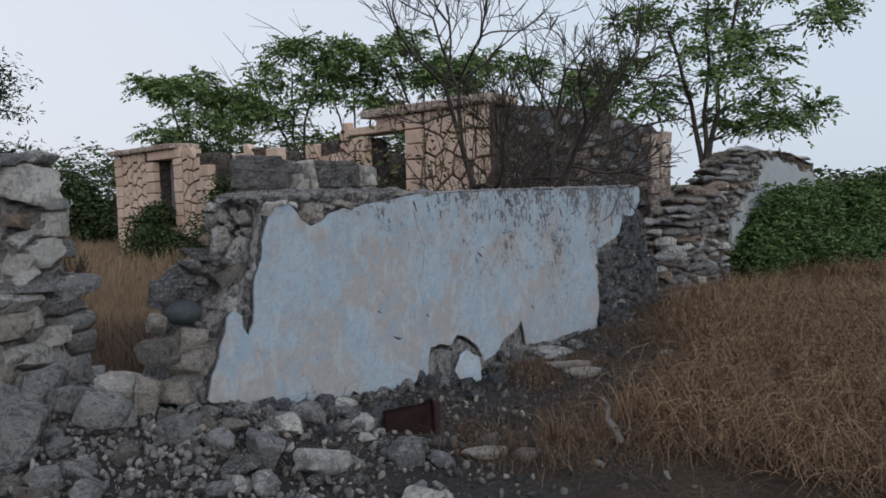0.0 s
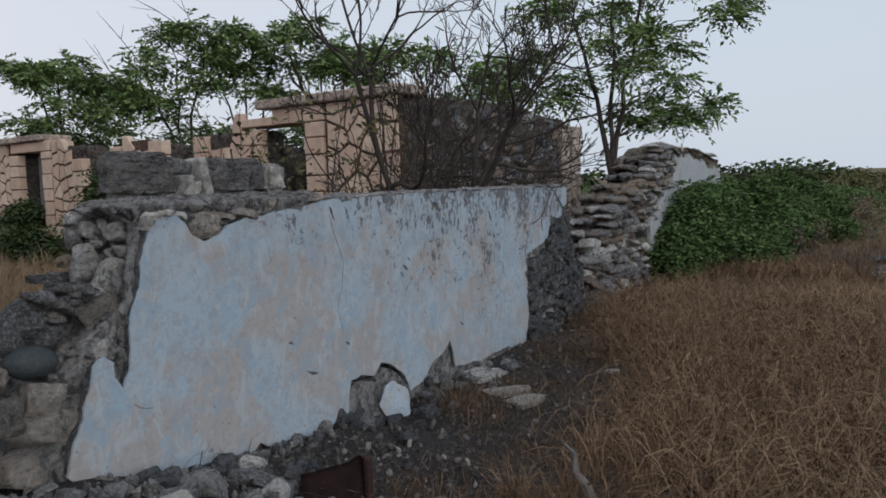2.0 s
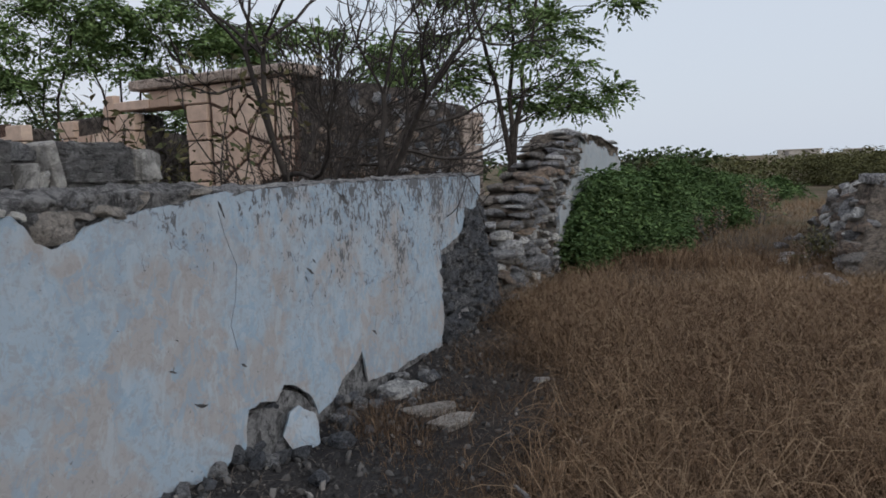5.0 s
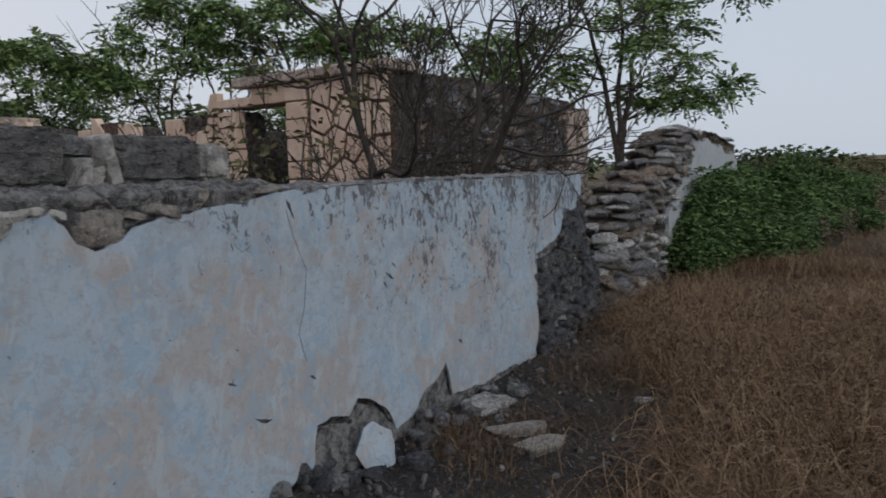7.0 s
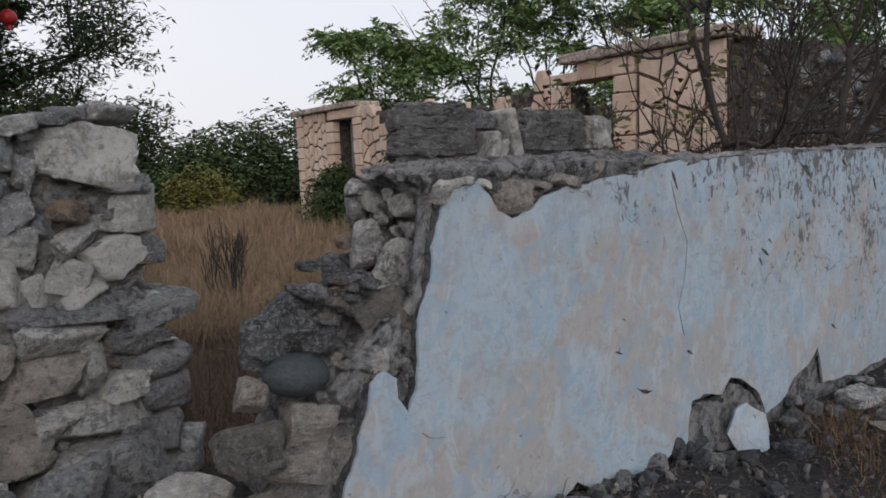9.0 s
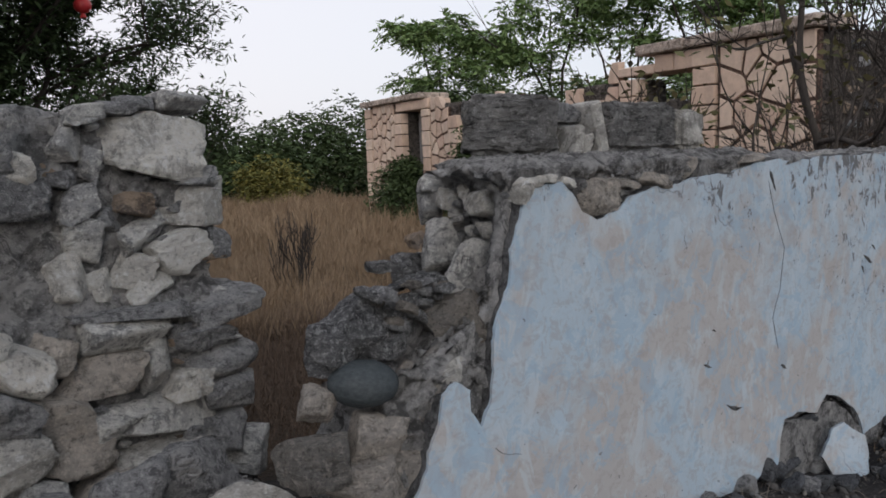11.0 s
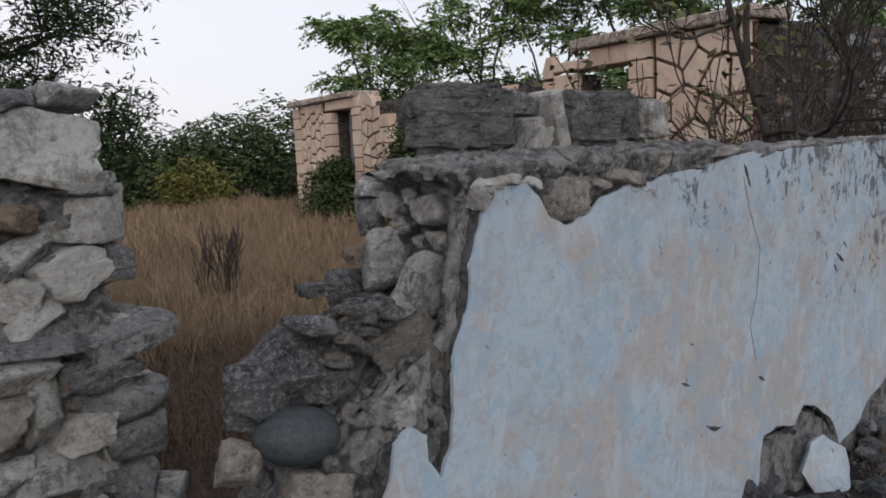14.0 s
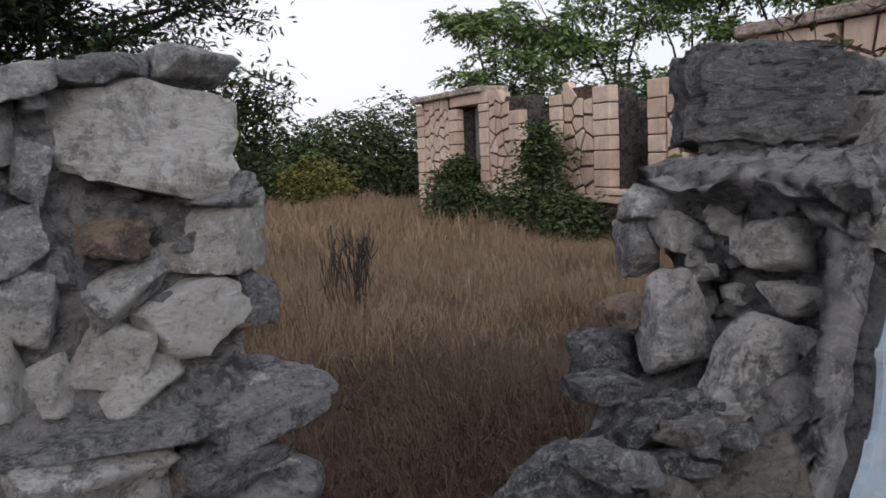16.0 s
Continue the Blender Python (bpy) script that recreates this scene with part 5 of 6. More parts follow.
def build_house():
    rng = random.Random(21)
    a = radians(-99)
    m = Matrix.Translation((11.5, 17.85, 0)) @ Matrix.Rotation(a, 4, "Z")
    house = empty("house", m, "roofless ruined house faced with pink crazy-paved tuff", "house")
    W = 0.45
    # masonry behind the facing, pier by pier
    piers = ((0.0, 2.0, 2.44), (2.96, 4.46, 2.30), (5.41, 6.99, 2.18), (7.81, 9.4, 2.24), (10.35, 12.05, 2.5))
    for i, (s0, s1, z1) in enumerate(piers):
        loft("wall", [(-0.3, s0 + .02, s1 - .02, 0.0, W), (z1 * 0.75, s0 + .02, s1 - .02, 0.0, W), (z1 - 0.05, s0 + .03, s1 - .03, 0.0, W), (z1, s0 + .1, s1 - .1, 0.05, W - 0.04)], 0.14, 0.02, 0.3, M_GREYWALL, house, 30.0 + i)
    for s0, s1 in ((1.9, 3.05), (4.36, 5.5), (6.9, 7.9)):
        part("sill_wall", box_bm(s0, s1, 0.01, W - 0.01, -0.3, 0.66), M_JOINT, house)
        part("window_sill", box_bm(s0 + 0.02, s1 - 0.02, -0.12, W * 0.8, 0.665, 0.74, 0.012, s0, 0.008), M_TUFF, house)
    part("plinth_ledge", box_bm(2.9, 8.0, -0.10, 0.02, 0.55, 0.645, 0.012, 3, 0.01), M_TUFF, house)
    part("plinth", box_bm(0.3, 9.4, -0.05, 0.0, -0.3, 0.54, 0.01, 4, 0.01), M_GREYWALL, house)
    # lintels and cornices
    for s0, s1 in ((1.72, 2.5), (2.5, 3.28)):
        part("lintel", box_bm(s0 + .005, s1 - .005, -0.07, W, 2.25, 2.44, 0.012, s0, 0.01), M_TUFF, house)
    for s0, s1 in ((9.0, 9.7), (9.7, 10.05), (10.05, 10.7)):
        part("lintel", box_bm(s0 + .005, s1 - .005, -0.07, W, 2.28, 2.50 - (0.1 if s0 < 9.5 else 0), 0.012, s0, 0.01), M_TUFF, house)
    for s0, s1 in ((-0.1, 1.0), (1.0, 2.1), (2.1, 3.12)):
        part("cornice", box_bm(s0 + .004, s1 - .004, -0.16, W + 0.05, 2.45, 2.57, 0.02, s0, 0.015), M_CORNICE, house)
    for s0, s1 in ((9.42, 10.3), (10.3, 11.3), (11.3, 12.15)):
        part("cornice", box_bm(s0 + .004, s1 - .004, -0.16, W + 0.05, 2.51, 2.64, 0.02, s0, 0.015), M_CORNICE, house)

    def ragged(z, drop, ph):
        return lambda s: z + drop * noise.noise(Vector((s * 2.3 + ph, ph, 0)))
    # facing: quoins at corners and openings, irregular stones between
    for s0, s1, z1 in ((0.0, 0.36, 2.44), (1.62, 2.0, 2.24), (2.96, 3.30, 2.24), (4.08, 4.46, 2.1), (5.41, 5.76, 2.2), (6.58, 6.99, 2.26), (7.81, 8.16, 2.24), (9.02, 9.4, 2.27), (10.35, 10.72, 2.5)):
        quoins(house, rng, s0, s1, 0.0 if s0 in (0.0, 9.02, 10.35) else 0.55 if s0 > 2.1 else 0.0, z1)
    for s0, s1, z1, tp in ((0.40, 1.58, 2.44, lambda s: 9.0), (3.34, 4.05, 2.44, lambda s: 2.55 - 0.45 * (s - 3.34)), (5.79, 6.55, 2.36, ragged(2.28, .25, 3)), (8.19, 8.99, 2.5, lambda s: 1.95 + 0.6 * (s - 8.1)), (10.78, 12.05, 2.5, lambda s: 9.0)):
        paving(house, rng, s0, s1, 0.02 if s0 in (0.40, 10.78) else 0.56, z1, tp)
    # side wall: bare rubble, with a faced end
    side = [(-0.3, 11.62, 12.04, 0.4, 4.7), (2.0, 11.62, 12.04, 0.4, 4.7), (2.35, 11.62, 12.04, 0.4, 4.3), (2.42, 11.66, 12.0, 0.45, 3.4), (2.52, 11.66, 12.0, 0.45, 3.1)]
    loft("side_wall", side, 0.10, 0.06, 0.25, M_GREYWALL, house, 41.0, "bare grey-brown rubble side wall")
    # end quoins: facade stone in a duller tone holding dirt and this side's shade
    quo = [(4.15, 4.45, 2.28), (4.5, 4.85, 2.26)]
    for y0, y1, z1 in quo:
        z = 0.0
        while z < z1 - 0.1:
            h = min(rng.uniform(.22, .34), z1 - z)
            part("quoin", box_bm(11.7, 12.1 + rng.uniform(-.02, .03), y0 + .006, y1 - .006, z + .006, z + h - .006, 0.012, z + y0, 0.012), M_CORNICE, house)
            z += h
    for _ in range(150):
        z = rng.uniform(0.3, 2.4)
        y = rng.uniform(0.5, 4.05)
        p = m @ Vector((12.04 + rng.uniform(-.03, .02), y, z))
        stone(ROCKS_SMALL[rng.randrange(8)], rng.choice((M_STONE_WARM, M_STONE_DARK, M_FLAKE)), p, (.12, rng.uniform(.16, .34), rng.uniform(.09, .17)), (rng.uniform(-.2, .2), rng.uniform(-.2, .2), a), house)
    # inner and back walls, lower and broken
    loft("back_wall", [(-0.3, 0.0, 12.0, 4.3, 4.7), (1.6, 0.0, 12.0, 4.3, 4.7), (1.95, 0.4, 8.0, 4.32, 4.66)], 0.2, 0.08, 0.4, M_GREYWALL, house, 45.0)
    loft("end_wall", [(-0.3, 0.02, 0.42, 0.44, 4.4), (2.2, 0.02, 0.42, 0.44, 4.4), (2.4, 0.04, 0.4, 0.5, 3.0)], 0.2, 0.06, 0.4, M_GREYWALL, house, 47.0)
    for s in (3.6, 6.3, 8.6):
        loft("inner_wall", [(-0.3, s, s + 0.35, 0.44, 4.35), (1.7, s, s + 0.35, 0.44, 4.35), (2.0, s, s + 0.33, 0.5, 2.4)], 0.16, 0.06, 0.4, M_GREYWALL, house, 50.0 + s)
    # broken window leaf in the first opening
    part("shutter_board", box_bm(2.25, 2.6, 0.22, 0.25, 0.75, 2.2, 0.004), M_DRIFT, house, "grey weathered board in the opening")


build_house()


# ---- rubble ----
def build_rubble():
    rng = random.Random(33)
    rows = [(2.16, 3.80, .14, .34, .22), (1.95, 3.65, .16, .22, .26), (1.78, 3.70, .16, .26, .22), (2.22, 3.42, .12, .24, .20), (2.02, 3.48, .14, .24, .18), (2.27, 3.08, .05, .24, .12), (2.08, 3.28, .08, .30, .18),
            (2.48, 2.73, .03, .25, .17), (2.36, 2.90, .04, .2, .14), (2.60, 2.52, .02, .25, .16), (1.72, 3.40, .12, .3, .24), (3.04, 2.36, .04, .2, .2), (2.71, 2.04, .01, .2, .1), (2.75, 2.86, .03, .2, .13), (2.95, 2.95, .03, .18, .12)]
    for i, (x, y, dz, w, h) in enumerate(rows):
        ob = stone(ROCKS_FINE[i % 12], rng.choice((M_STONE, M_STONE_DARK, M_STONE_CREAM, M_STONE_DARK)), (x, y, ground_height(x, y) + h * 0.2), (w * 0.98, w * rng.uniform(.7, .95), h), (rng.uniform(-.4, .4), rng.uniform(-.4, .4), rng.uniform(0, 6)), None, "rubble_stone")
        tagged(ob, "broken pale limestone lying in the rubble", "stone", "fallen stones")
    # flat pale slabs on the path
    for x, y, w, d, h, r in ((3.40, 2.12, .27, .14, .05, -.35), (5.72, 3.03, .38, .2, .12, -.2), (5.43, 2.68, .34, .15, .09, -.75), (5.24, 2.48, .28, .17, .10, -.3), (6.15, 2.23, .15, .1, .06, .4), (5.09, 1.74, .12, .1, .06, .9)):
        ob = stone(ROCKS_FINE[int(x * 10) % 12], M_STONE if x > 5.6 else M_STONE_TAN, (x, y, ground_height(x, y) + h * .1), (w, d, h), (0.06, 0.04, r), None, "flat_stone")
        tagged(ob, "flat pale limestone slab on ashy soil", "stone", "flat stones")
    # middling stones, counted
    n = 0
    while n < 190:
        x, y = rng.gauss(2.1, 0.75), rng.gauss(3.1, 0.6)
        if y > 4.05 or (y > 3.1 and x > 2.35) or x < 0.9 or y < 1.9 or math.hypot(x - 1.9, y - 2.66) < 0.25:
            continue
        w = rng.uniform(.05, .14)
        ob = stone(ROCKS_FLAT[rng.randrange(10)], rng.choice((M_STONE_BROWN, M_STONE_DARK, M_STONE, M_STONE_DARK, M_STONE_SLATE)), (x, y, ground_height(x, y) + w * .15), (w * 1.15, w * .85, w * .6), (rng.uniform(-.6, .6), rng.uniform(-.6, .6), rng.uniform(0, 6)), None, "rubble_stone")
        tagged(ob, "small broken limestone in the rubble heap", "stone", "fallen stones")
        n += 1
    # along the foot of the blue wall
    for _ in range(42):
        x = rng.uniform(2.5, 6.5)
        y = 3.16 - abs(rng.gauss(0, 0.16))
        w = rng.uniform(.05, .13)
        ob = stone(ROCKS[rng.randrange(12)], rng.choice((M_STONE_DARK, M_FLAKE, M_FLAKE, M_STONE_DARK)), (x, y, ground_height(x, y) + w * .2), (w * 1.2, w, w * .75), (rng.uniform(-.6, .6), rng.uniform(-.6, .6), rng.uniform(0, 6)), None, "rubble_stone")
        tagged(ob, "grey stone fallen at the wall's foot", "stone", "stones at the wall's foot")
    # gravel and crumbs: one mass
    proto = [rock_mesh("crumb", 70 + i, 1, 7) for i in range(4)]
    verts, faces = [], []
    k = 0
    for i in range(5200):
        if i < 2400:
            x, y = rng.gauss(2.4, 0.9), rng.gauss(2.9, 0.7)
        else:
            x, y = rng.uniform(2.2, 8.0), 3.2 - abs(rng.gauss(0, 0.75))
        if y > 4.3 or (y > 3.18 and x > 2.4):
            continue
        w = 0.008 + 0.045 * rng.random() ** 4
        me = proto[i % 4]
        mt = Matrix.LocRotScale(Vector((x, y, ground_height(x, y) + w * .2)), Euler((rng.uniform(0, 6), rng.uniform(0, 6), rng.uniform(0, 6))), Vector((w * 1.2, w, w * .7)))
        b = len(verts)
        verts += [mt @ v.co for v in me.vertices]
        faces += [tuple(b + j for j in p.vertices) for p in me.polygons]
    k = Mat("gravel_mix", 0.95, 0.1)
    mat = k.done(k.ramp(k.island(), (0.0, (0.035, 0.035, 0.037)), (0.6, (0.09, 0.086, 0.083)), (0.93, (0.15, 0.142, 0.135)), (1.0, (0.30, 0.28, 0.26))))
    tagged(mesh_object("gravel", verts, faces, mat), "grey gravel and stone crumbs on dark soil", "gravel", kind="stuff")
    verts, faces = [], []
    for i in range(3600):
        x, y = rng.gauss(2.1, 0.7), rng.gauss(3.2, 0.6)
        if y > 4.2 or (y > 3.15 and x > 2.4) or y < 1.7:
            continue
        w = 0.010 + 0.04 * rng.random() ** 2.5
        me = proto[i % 4]
        mt = Matrix.LocRotScale(Vector((x, y, ground_height(x, y) + w * .25)), Euler((rng.uniform(0, 6), rng.uniform(0, 6), rng.uniform(0, 6))), Vector((w * 1.1, w, w * .75)))
        b = len(verts)
        verts += [mt @ v.co for v in me.vertices]
        faces += [tuple(b + j for j in p.vertices) for p in me.polygons]
    k = Mat("mortar_grit", 0.95, 0.1)
    mat = k.done(k.ramp(k.island(), (0.0, (0.09, 0.09, 0.095)), (0.6, (0.155, 0.152, 0.15)), (0.95, (0.22, 0.213, 0.205)), (1.0, (0.34, 0.325, 0.305))))
    tagged(mesh_object("rubble_grit", verts, faces, mat), "grey crumbled mortar and stone chips in the rubble", "rubble", kind="stuff")
    # fallen piece of plaster leaning at the wall's foot
    pts = outline([(-0.03, -0.02), (-0.13, 0.11), (-0.085, 0.235), (-0.03, 0.265), (0.085, 0.215), (0.10, 0.16), (0.11, 0.06), (0.03, 0.0)], 0.010, 0.015, 4.0)
    ob = slab_xz("plaster_fragment", pts, -0.009, 0.009, M_PLASTER, None)
    ob.matrix_world = pose(4.66, 3.09, -0.05, -14, 9, -34) @ Matrix.Diagonal((0.82, 1.0, 0.95, 1.0))
    tagged(ob, "pale fallen plaster fragment leaning on the wall", "plaster piece")


build_rubble()


def build_rusty_sheet():
    """A bent piece of dark red sheet metal half sunk in the rubble."""
    th = empty("rusty_metal_sheet", pose(3.42, 2.66, 0.0, 0, 0, -32), "bent dark red rusted sheet metal in the rubble", "metal sheet")
    bm = bmesh.new()
    nu, nv = 14, 8
    grid = []
    for j in range(nv + 1):
        row = []
        for i in range(nu + 1):
            u, v = i / nu, j / nv
            ang = -0.7 + 1.4 * u
            x = 0.26 * math.sin(ang) / math.sin(0.7) * 0.55
            y = -0.10 * math.cos(ang) + 0.05 * v
            z = -0.04 + 0.23 * v * (1 - 0.12 * (1 - u)) + 0.012 * noise.noise(Vector((u * 5, v * 4, 2)))
            row.append(bm.verts.new((x, y + 0.01 * noise.noise(Vector((u * 4, v * 3, 8))), z)))
        grid.append(row)
    for j in range(nv):
        for i in range(nu):
            bm.faces.new((grid[j][i], grid[j][i + 1], grid[j + 1][i + 1], grid[j + 1][i]))
    bmesh.ops.solidify(bm, geom=bm.faces[:], thickness=0.008)
    part("sheet", bm, M_RUST, th, "", True)
    part("folded_edge", box_bm(0.13, 0.165, -0.09, -0.05, -0.06, 0.2, 0.008, 2, 0.01), M_RUST, th, "folded rusty edge")


build_rusty_sheet()


def build_dead_stick():
    segs = [((0, 0, 0), (0.05, 0.02, 0.06), .022, .019), ((0.05, 0.02, 0.06), (0.13, 0.05, 0.09), .019, .016), ((0.13, 0.05, 0.09), (0.20, 0.04, 0.15), .016, .011), ((0.20, 0.04, 0.15), (0.28, 0.07, 0.17), .011, .006)]
    th = empty("dead_branch", pose(3.86, 1.62, ground_height(3.86, 1.62), 0, 0, 30), "grey dead branch lying on dark soil", "branch")
    tubes("stick", segs, M_DRIFT, th, 8)


build_dead_stick()


# ---- trees and shrubs ----
POM, _, _ = tree("pomegranate_tree", 5, (1.6, 6.5, 0.0), 10, 1.45, 0.045, 3, (0.06, 0.0165), 54, M_LEAF_POM, "dense pomegranate tree with narrow dark leaves behind the wall", jitter=0.09, fan=0.24, spread=0.7)


def build_fruit():
    bm = bmesh.new()
    bmesh.ops.create_uvsphere(bm, u_segments=16, v_segments=10, radius=0.042)
    for v in bm.verts:
        v.co.z *= 0.93
    fruit = part("fruit", bm, M_FRUIT, POM, "ripe red pomegranate", True)
    fruit.location = (0.88, -0.74, 2.13)
    bm = bmesh.new()
    bmesh.ops.create_cone(bm, segments=8, radius1=0.016, radius2=0.008, depth=0.025, cap_ends=False)
    part("fruit_crown", bm, M_FRUIT, fruit, "", True).location = (0, 0, -0.045)
    bm = bmesh.new()
    bmesh.ops.create_cone(bm, segments=6, radius1=0.004, radius2=0.003, depth=0.12, cap_ends=True)
    part("stalk", bm, M_BARK, fruit, "", True).location = (0, 0, 0.09)


build_fruit()

tree("bare_tree", 17, (6.86, 3.94, 0.0), 2, 1.5, 0.07, 5, (0.05, 0.025), 0, M_LEAF, "leafless dark shrub tree with many upright twigs", bark=M_TWIG, lift=0.06, spread=0.62, sides=5, fan=0.22)
for k, (sd, x, y, r) in enumerate(((23, 7.5, 4.5, 1.0), (24, 8.5, 4.7, 1.05), (28, 9.0, 4.9, 0.95))):
    tree("bare_shrub", sd, (x, y, 0.0), 7, r * 0.92, 0.02, 3, (0.06, 0.03), 1, M_DRYLEAF, "tangled brown thicket with withered leaves against the house", bark=M_TWIG, lift=0.05, spread=0.8, sides=4, group="thicket", share=0.15, jitter=0.08, fan=0.42)
tree("leafy_shrub", 26, (5.75, 4.35, 0.0), 3, 0.95, 0.02, 3, (0.075, 0.035), 3, M_WEED, "thin shrub with sparse drying leaves behind the wall", bark=M_TWIG, lift=0.12, spread=0.55, sides=4, share=0.4, jitter=0.08)

LOCUST = [(-1.66, 4.6, .5), (-1.07, 4.95, .45), (-.1, 4.7, .55), (.6, 4.95, .35), (1.07, 4.45, .45), (2.0, 4.45, .5), (2.25, 4.8, .35), (1.8, 4.1, .5), (.36, 4.1, .5), (-.6, 4.0, .6), (-1.66, 3.75, .55), (-2.4, 3.85, .45), (-2.6, 3.4, .45), (-1.8, 3.15, .6), (-.8, 3.4, .5),
          (-1.2, 2.95, .4), (.95, 3.85, .45), (1.3, 3.3, .5), (.83, 2.9, .5), (1.8, 2.8, .6), (2.3, 2.8, .35), (.5, 2.65, .5), (1.2, 2.5, .5), (2.0, 2.5, .4), (.1, 3.4, .4), (-.4, 5.4, .5), (.7, 5.5, .5), (1.5, 5.2, .4)]
canopy_tree("locust_tree", 41, (17.35, 5.45, 0.0), 3, LOCUST, 0.10, 49, (0.145, 0.064), "tall airy locust tree with layered feathery green leaves", M_LEAF)
BACK = (("leafy_tree", 42, (13.6, 17.6, 0.0), (24, -1.2, 1.5, lambda s: 4.45 - 0.2 * abs(s + 0.3) ** 2.0, 2.3), 0), ("leafy_tree", 43, (15.0, 15.25, 0.0), (15, -1.1, 0.9, lambda s: 5.1 - 0.5 * max(0, -s - 0.3), 2.4), 16),
        ("leafy_tree", 44, (15.9, 14.0, 0.0), (17, -0.85, 0.9, lambda s: 5.0 - 0.5 * s * s, 2.3), 0), ("leafy_tree", 46, (16.2, 12.0, 0.0), (18, -0.9, 1.4, lambda s: 5.3 - 0.75 * abs(s + 0.25), 2.3), 0), ("leafy_tree", 45, (17.2, 9.2, 0.0), (18, -1.9, 2.0, lambda s: 4.5 - 0.1 * s * s, 2.3), 0))
for nm, sd, bs, (n, s0, s1, top, low), twigs in BACK:
    canopy_tree(nm, sd, bs, 3, crown_clumps(sd, n, s0, s1, top, low, .30, .50), 0.07, 42, (0.15, 0.066), "green tree with feathery leaves behind the ruined house", M_LEAF, "trees behind the house", bare=twigs)
tree("bare_sapling", 51, (24.2, 3.97, 0.0), 2, 0.95, 0.03, 2, (0.1, 0.05), 0, M_LEAF, "thin leafless sapling above the bushes", bark=M_TWIG, lift=0.2, spread=0.5)


def bush_lobes(seed, n, x0, x1, edge, slope, depth, r0, r1, tall):
    """Lobes of uneven size over a patch whose near side starts at edge and falls off with slope; low in front."""
    g = random.Random(seed)
    out = []
    for _ in range(n):
        r = g.uniform(r0, r1)
        x, f = g.uniform(x0, x1), g.random()
        y = edge - slope * (x - x0) + depth * f
        if 8.0 < x < 17.5:
            y = min(y, 3.2 - 0.5 * r)
        h = tall * g.uniform(0.6, 1.1) * (0.5 + 0.5 * min(1.0, f * 2.2))
        out.append((x, y, 0.42 * h, r * 1.1, r, 0.58 * h))
        if g.random() < 0.5:
            s = g.uniform(0.10, 0.22)
            out.append((x + g.uniform(-r, r), y + g.uniform(-r, r), 0.8 * h, s, s, 0.38 * h))
    return out


bush("green_bush", 61, bush_lobes(1, 44, 13.2, 20.5, 2.5, 0.28, 2.6, 0.3, 0.75, 1.12), 460, (0.085, 0.034), M_LEAF_BUSH, "dense dark green bushes beside the ruined wall", spray=9, stems=6)
BESIDE = [(11.5 + 0.28 * i, 2.98 - 0.02 * i, min(0.24 + 0.10 * i, 0.6), 0.26 + 0.02 * i, 0.22 + 0.02 * i, min(0.26 + 0.10 * i, 0.62)) for i in range(10)]
bush("green_bush", 60, BESIDE, 420, (0.085, 0.034), M_LEAF_BUSH, "dense green bushes growing up the plastered ruin", spray=9, stems=6)
bush("green_bush", 62, bush_lobes(2, 34, 20.0, 33.0, 1.3, 0.10, 5.0, 0.8, 1.5, 0.95), 380, (0.12, 0.05), M_LEAF_BUSH, "dense dark green bushes beside the ruined wall", spray=7, stems=4)
bush("house_shrub", 63, [(10.75, 15.6, 0.45, 0.5, 0.5, 0.72), (10.6, 14.9, 0.3, 0.5, 0.5, 0.5), (10.85, 15.4, 0.95, 0.2, 0.22, 0.35)], 700, (0.10, 0.045), M_LEAF_DARK, "leafy shrub growing against the house's foot", spray=5, group="shrubs at the house")
bush("house_shrub", 64, [(10.2, 12.9, 0.4, 0.45, 0.45, 0.65), (10.0, 12.0, 0.6, 0.4, 0.45, 0.95), (10.1, 12.2, 1.35, 0.2, 0.22, 0.4), (9.9, 11.3, 0.3, 0.4, 0.4, 0.5)], 420, (0.10, 0.045), M_LEAF_DARK, "leafy shrub growing against the house's foot", spray=5, group="shrubs at the house")
bush("ruin_growth", 65, [(12.5, 17.0, 2.3, 0.6, 0.7, 0.55), (12.3, 15.9, 2.2, 0.5, 0.8, 0.5), (12.8, 15.2, 1.7, 1.0, 1.2, 1.1), (12.6, 12.8, 1.6, 1.0, 1.2, 1.0), (12.4, 10.4, 1.6, 1.0, 1.2, 0.9), (12.2, 8.6, 1.3, 0.9, 0.9, 0.9)], 900, (0.13, 0.06), M_LEAF_DARK, "green growth filling the roofless house", spray=6)
bush("field_bush", 66, [(11.5, 24.5, 0.9, 1.8, 1.8, 1.3), (13.8, 25.5, 1.2, 2.2, 2.0, 1.6), (16.0, 26.0, 1.3, 2.4, 2.2, 1.8), (9.3, 26.0, 0.9, 2.0, 1.8, 1.3), (6.6, 27.0, 1.0, 2.4, 2.0, 1.5)], 1100, (0.20, 0.09), M_LEAF_DARK, "dark green bushes at the far side of the field", spray=6, group="bushes beyond the field")
bush("yellowing_bush", 67, [(11.0, 22.3, 0.6, 0.9, 0.9, 0.8)], 800, (0.14, 0.06), M_LEAF_YELLOW, "low yellowing bush at the field's edge", spray=5)
tree("dry_shrub", 68, (5.05, 8.7, 0.0), 9, 0.42, 0.008, 2, (0.05, 0.02), 0, M_WEED, "thin brown dead shrub standing in dry grass", bark=M_TWIG, lift=0.28, spread=0.42, sides=4)

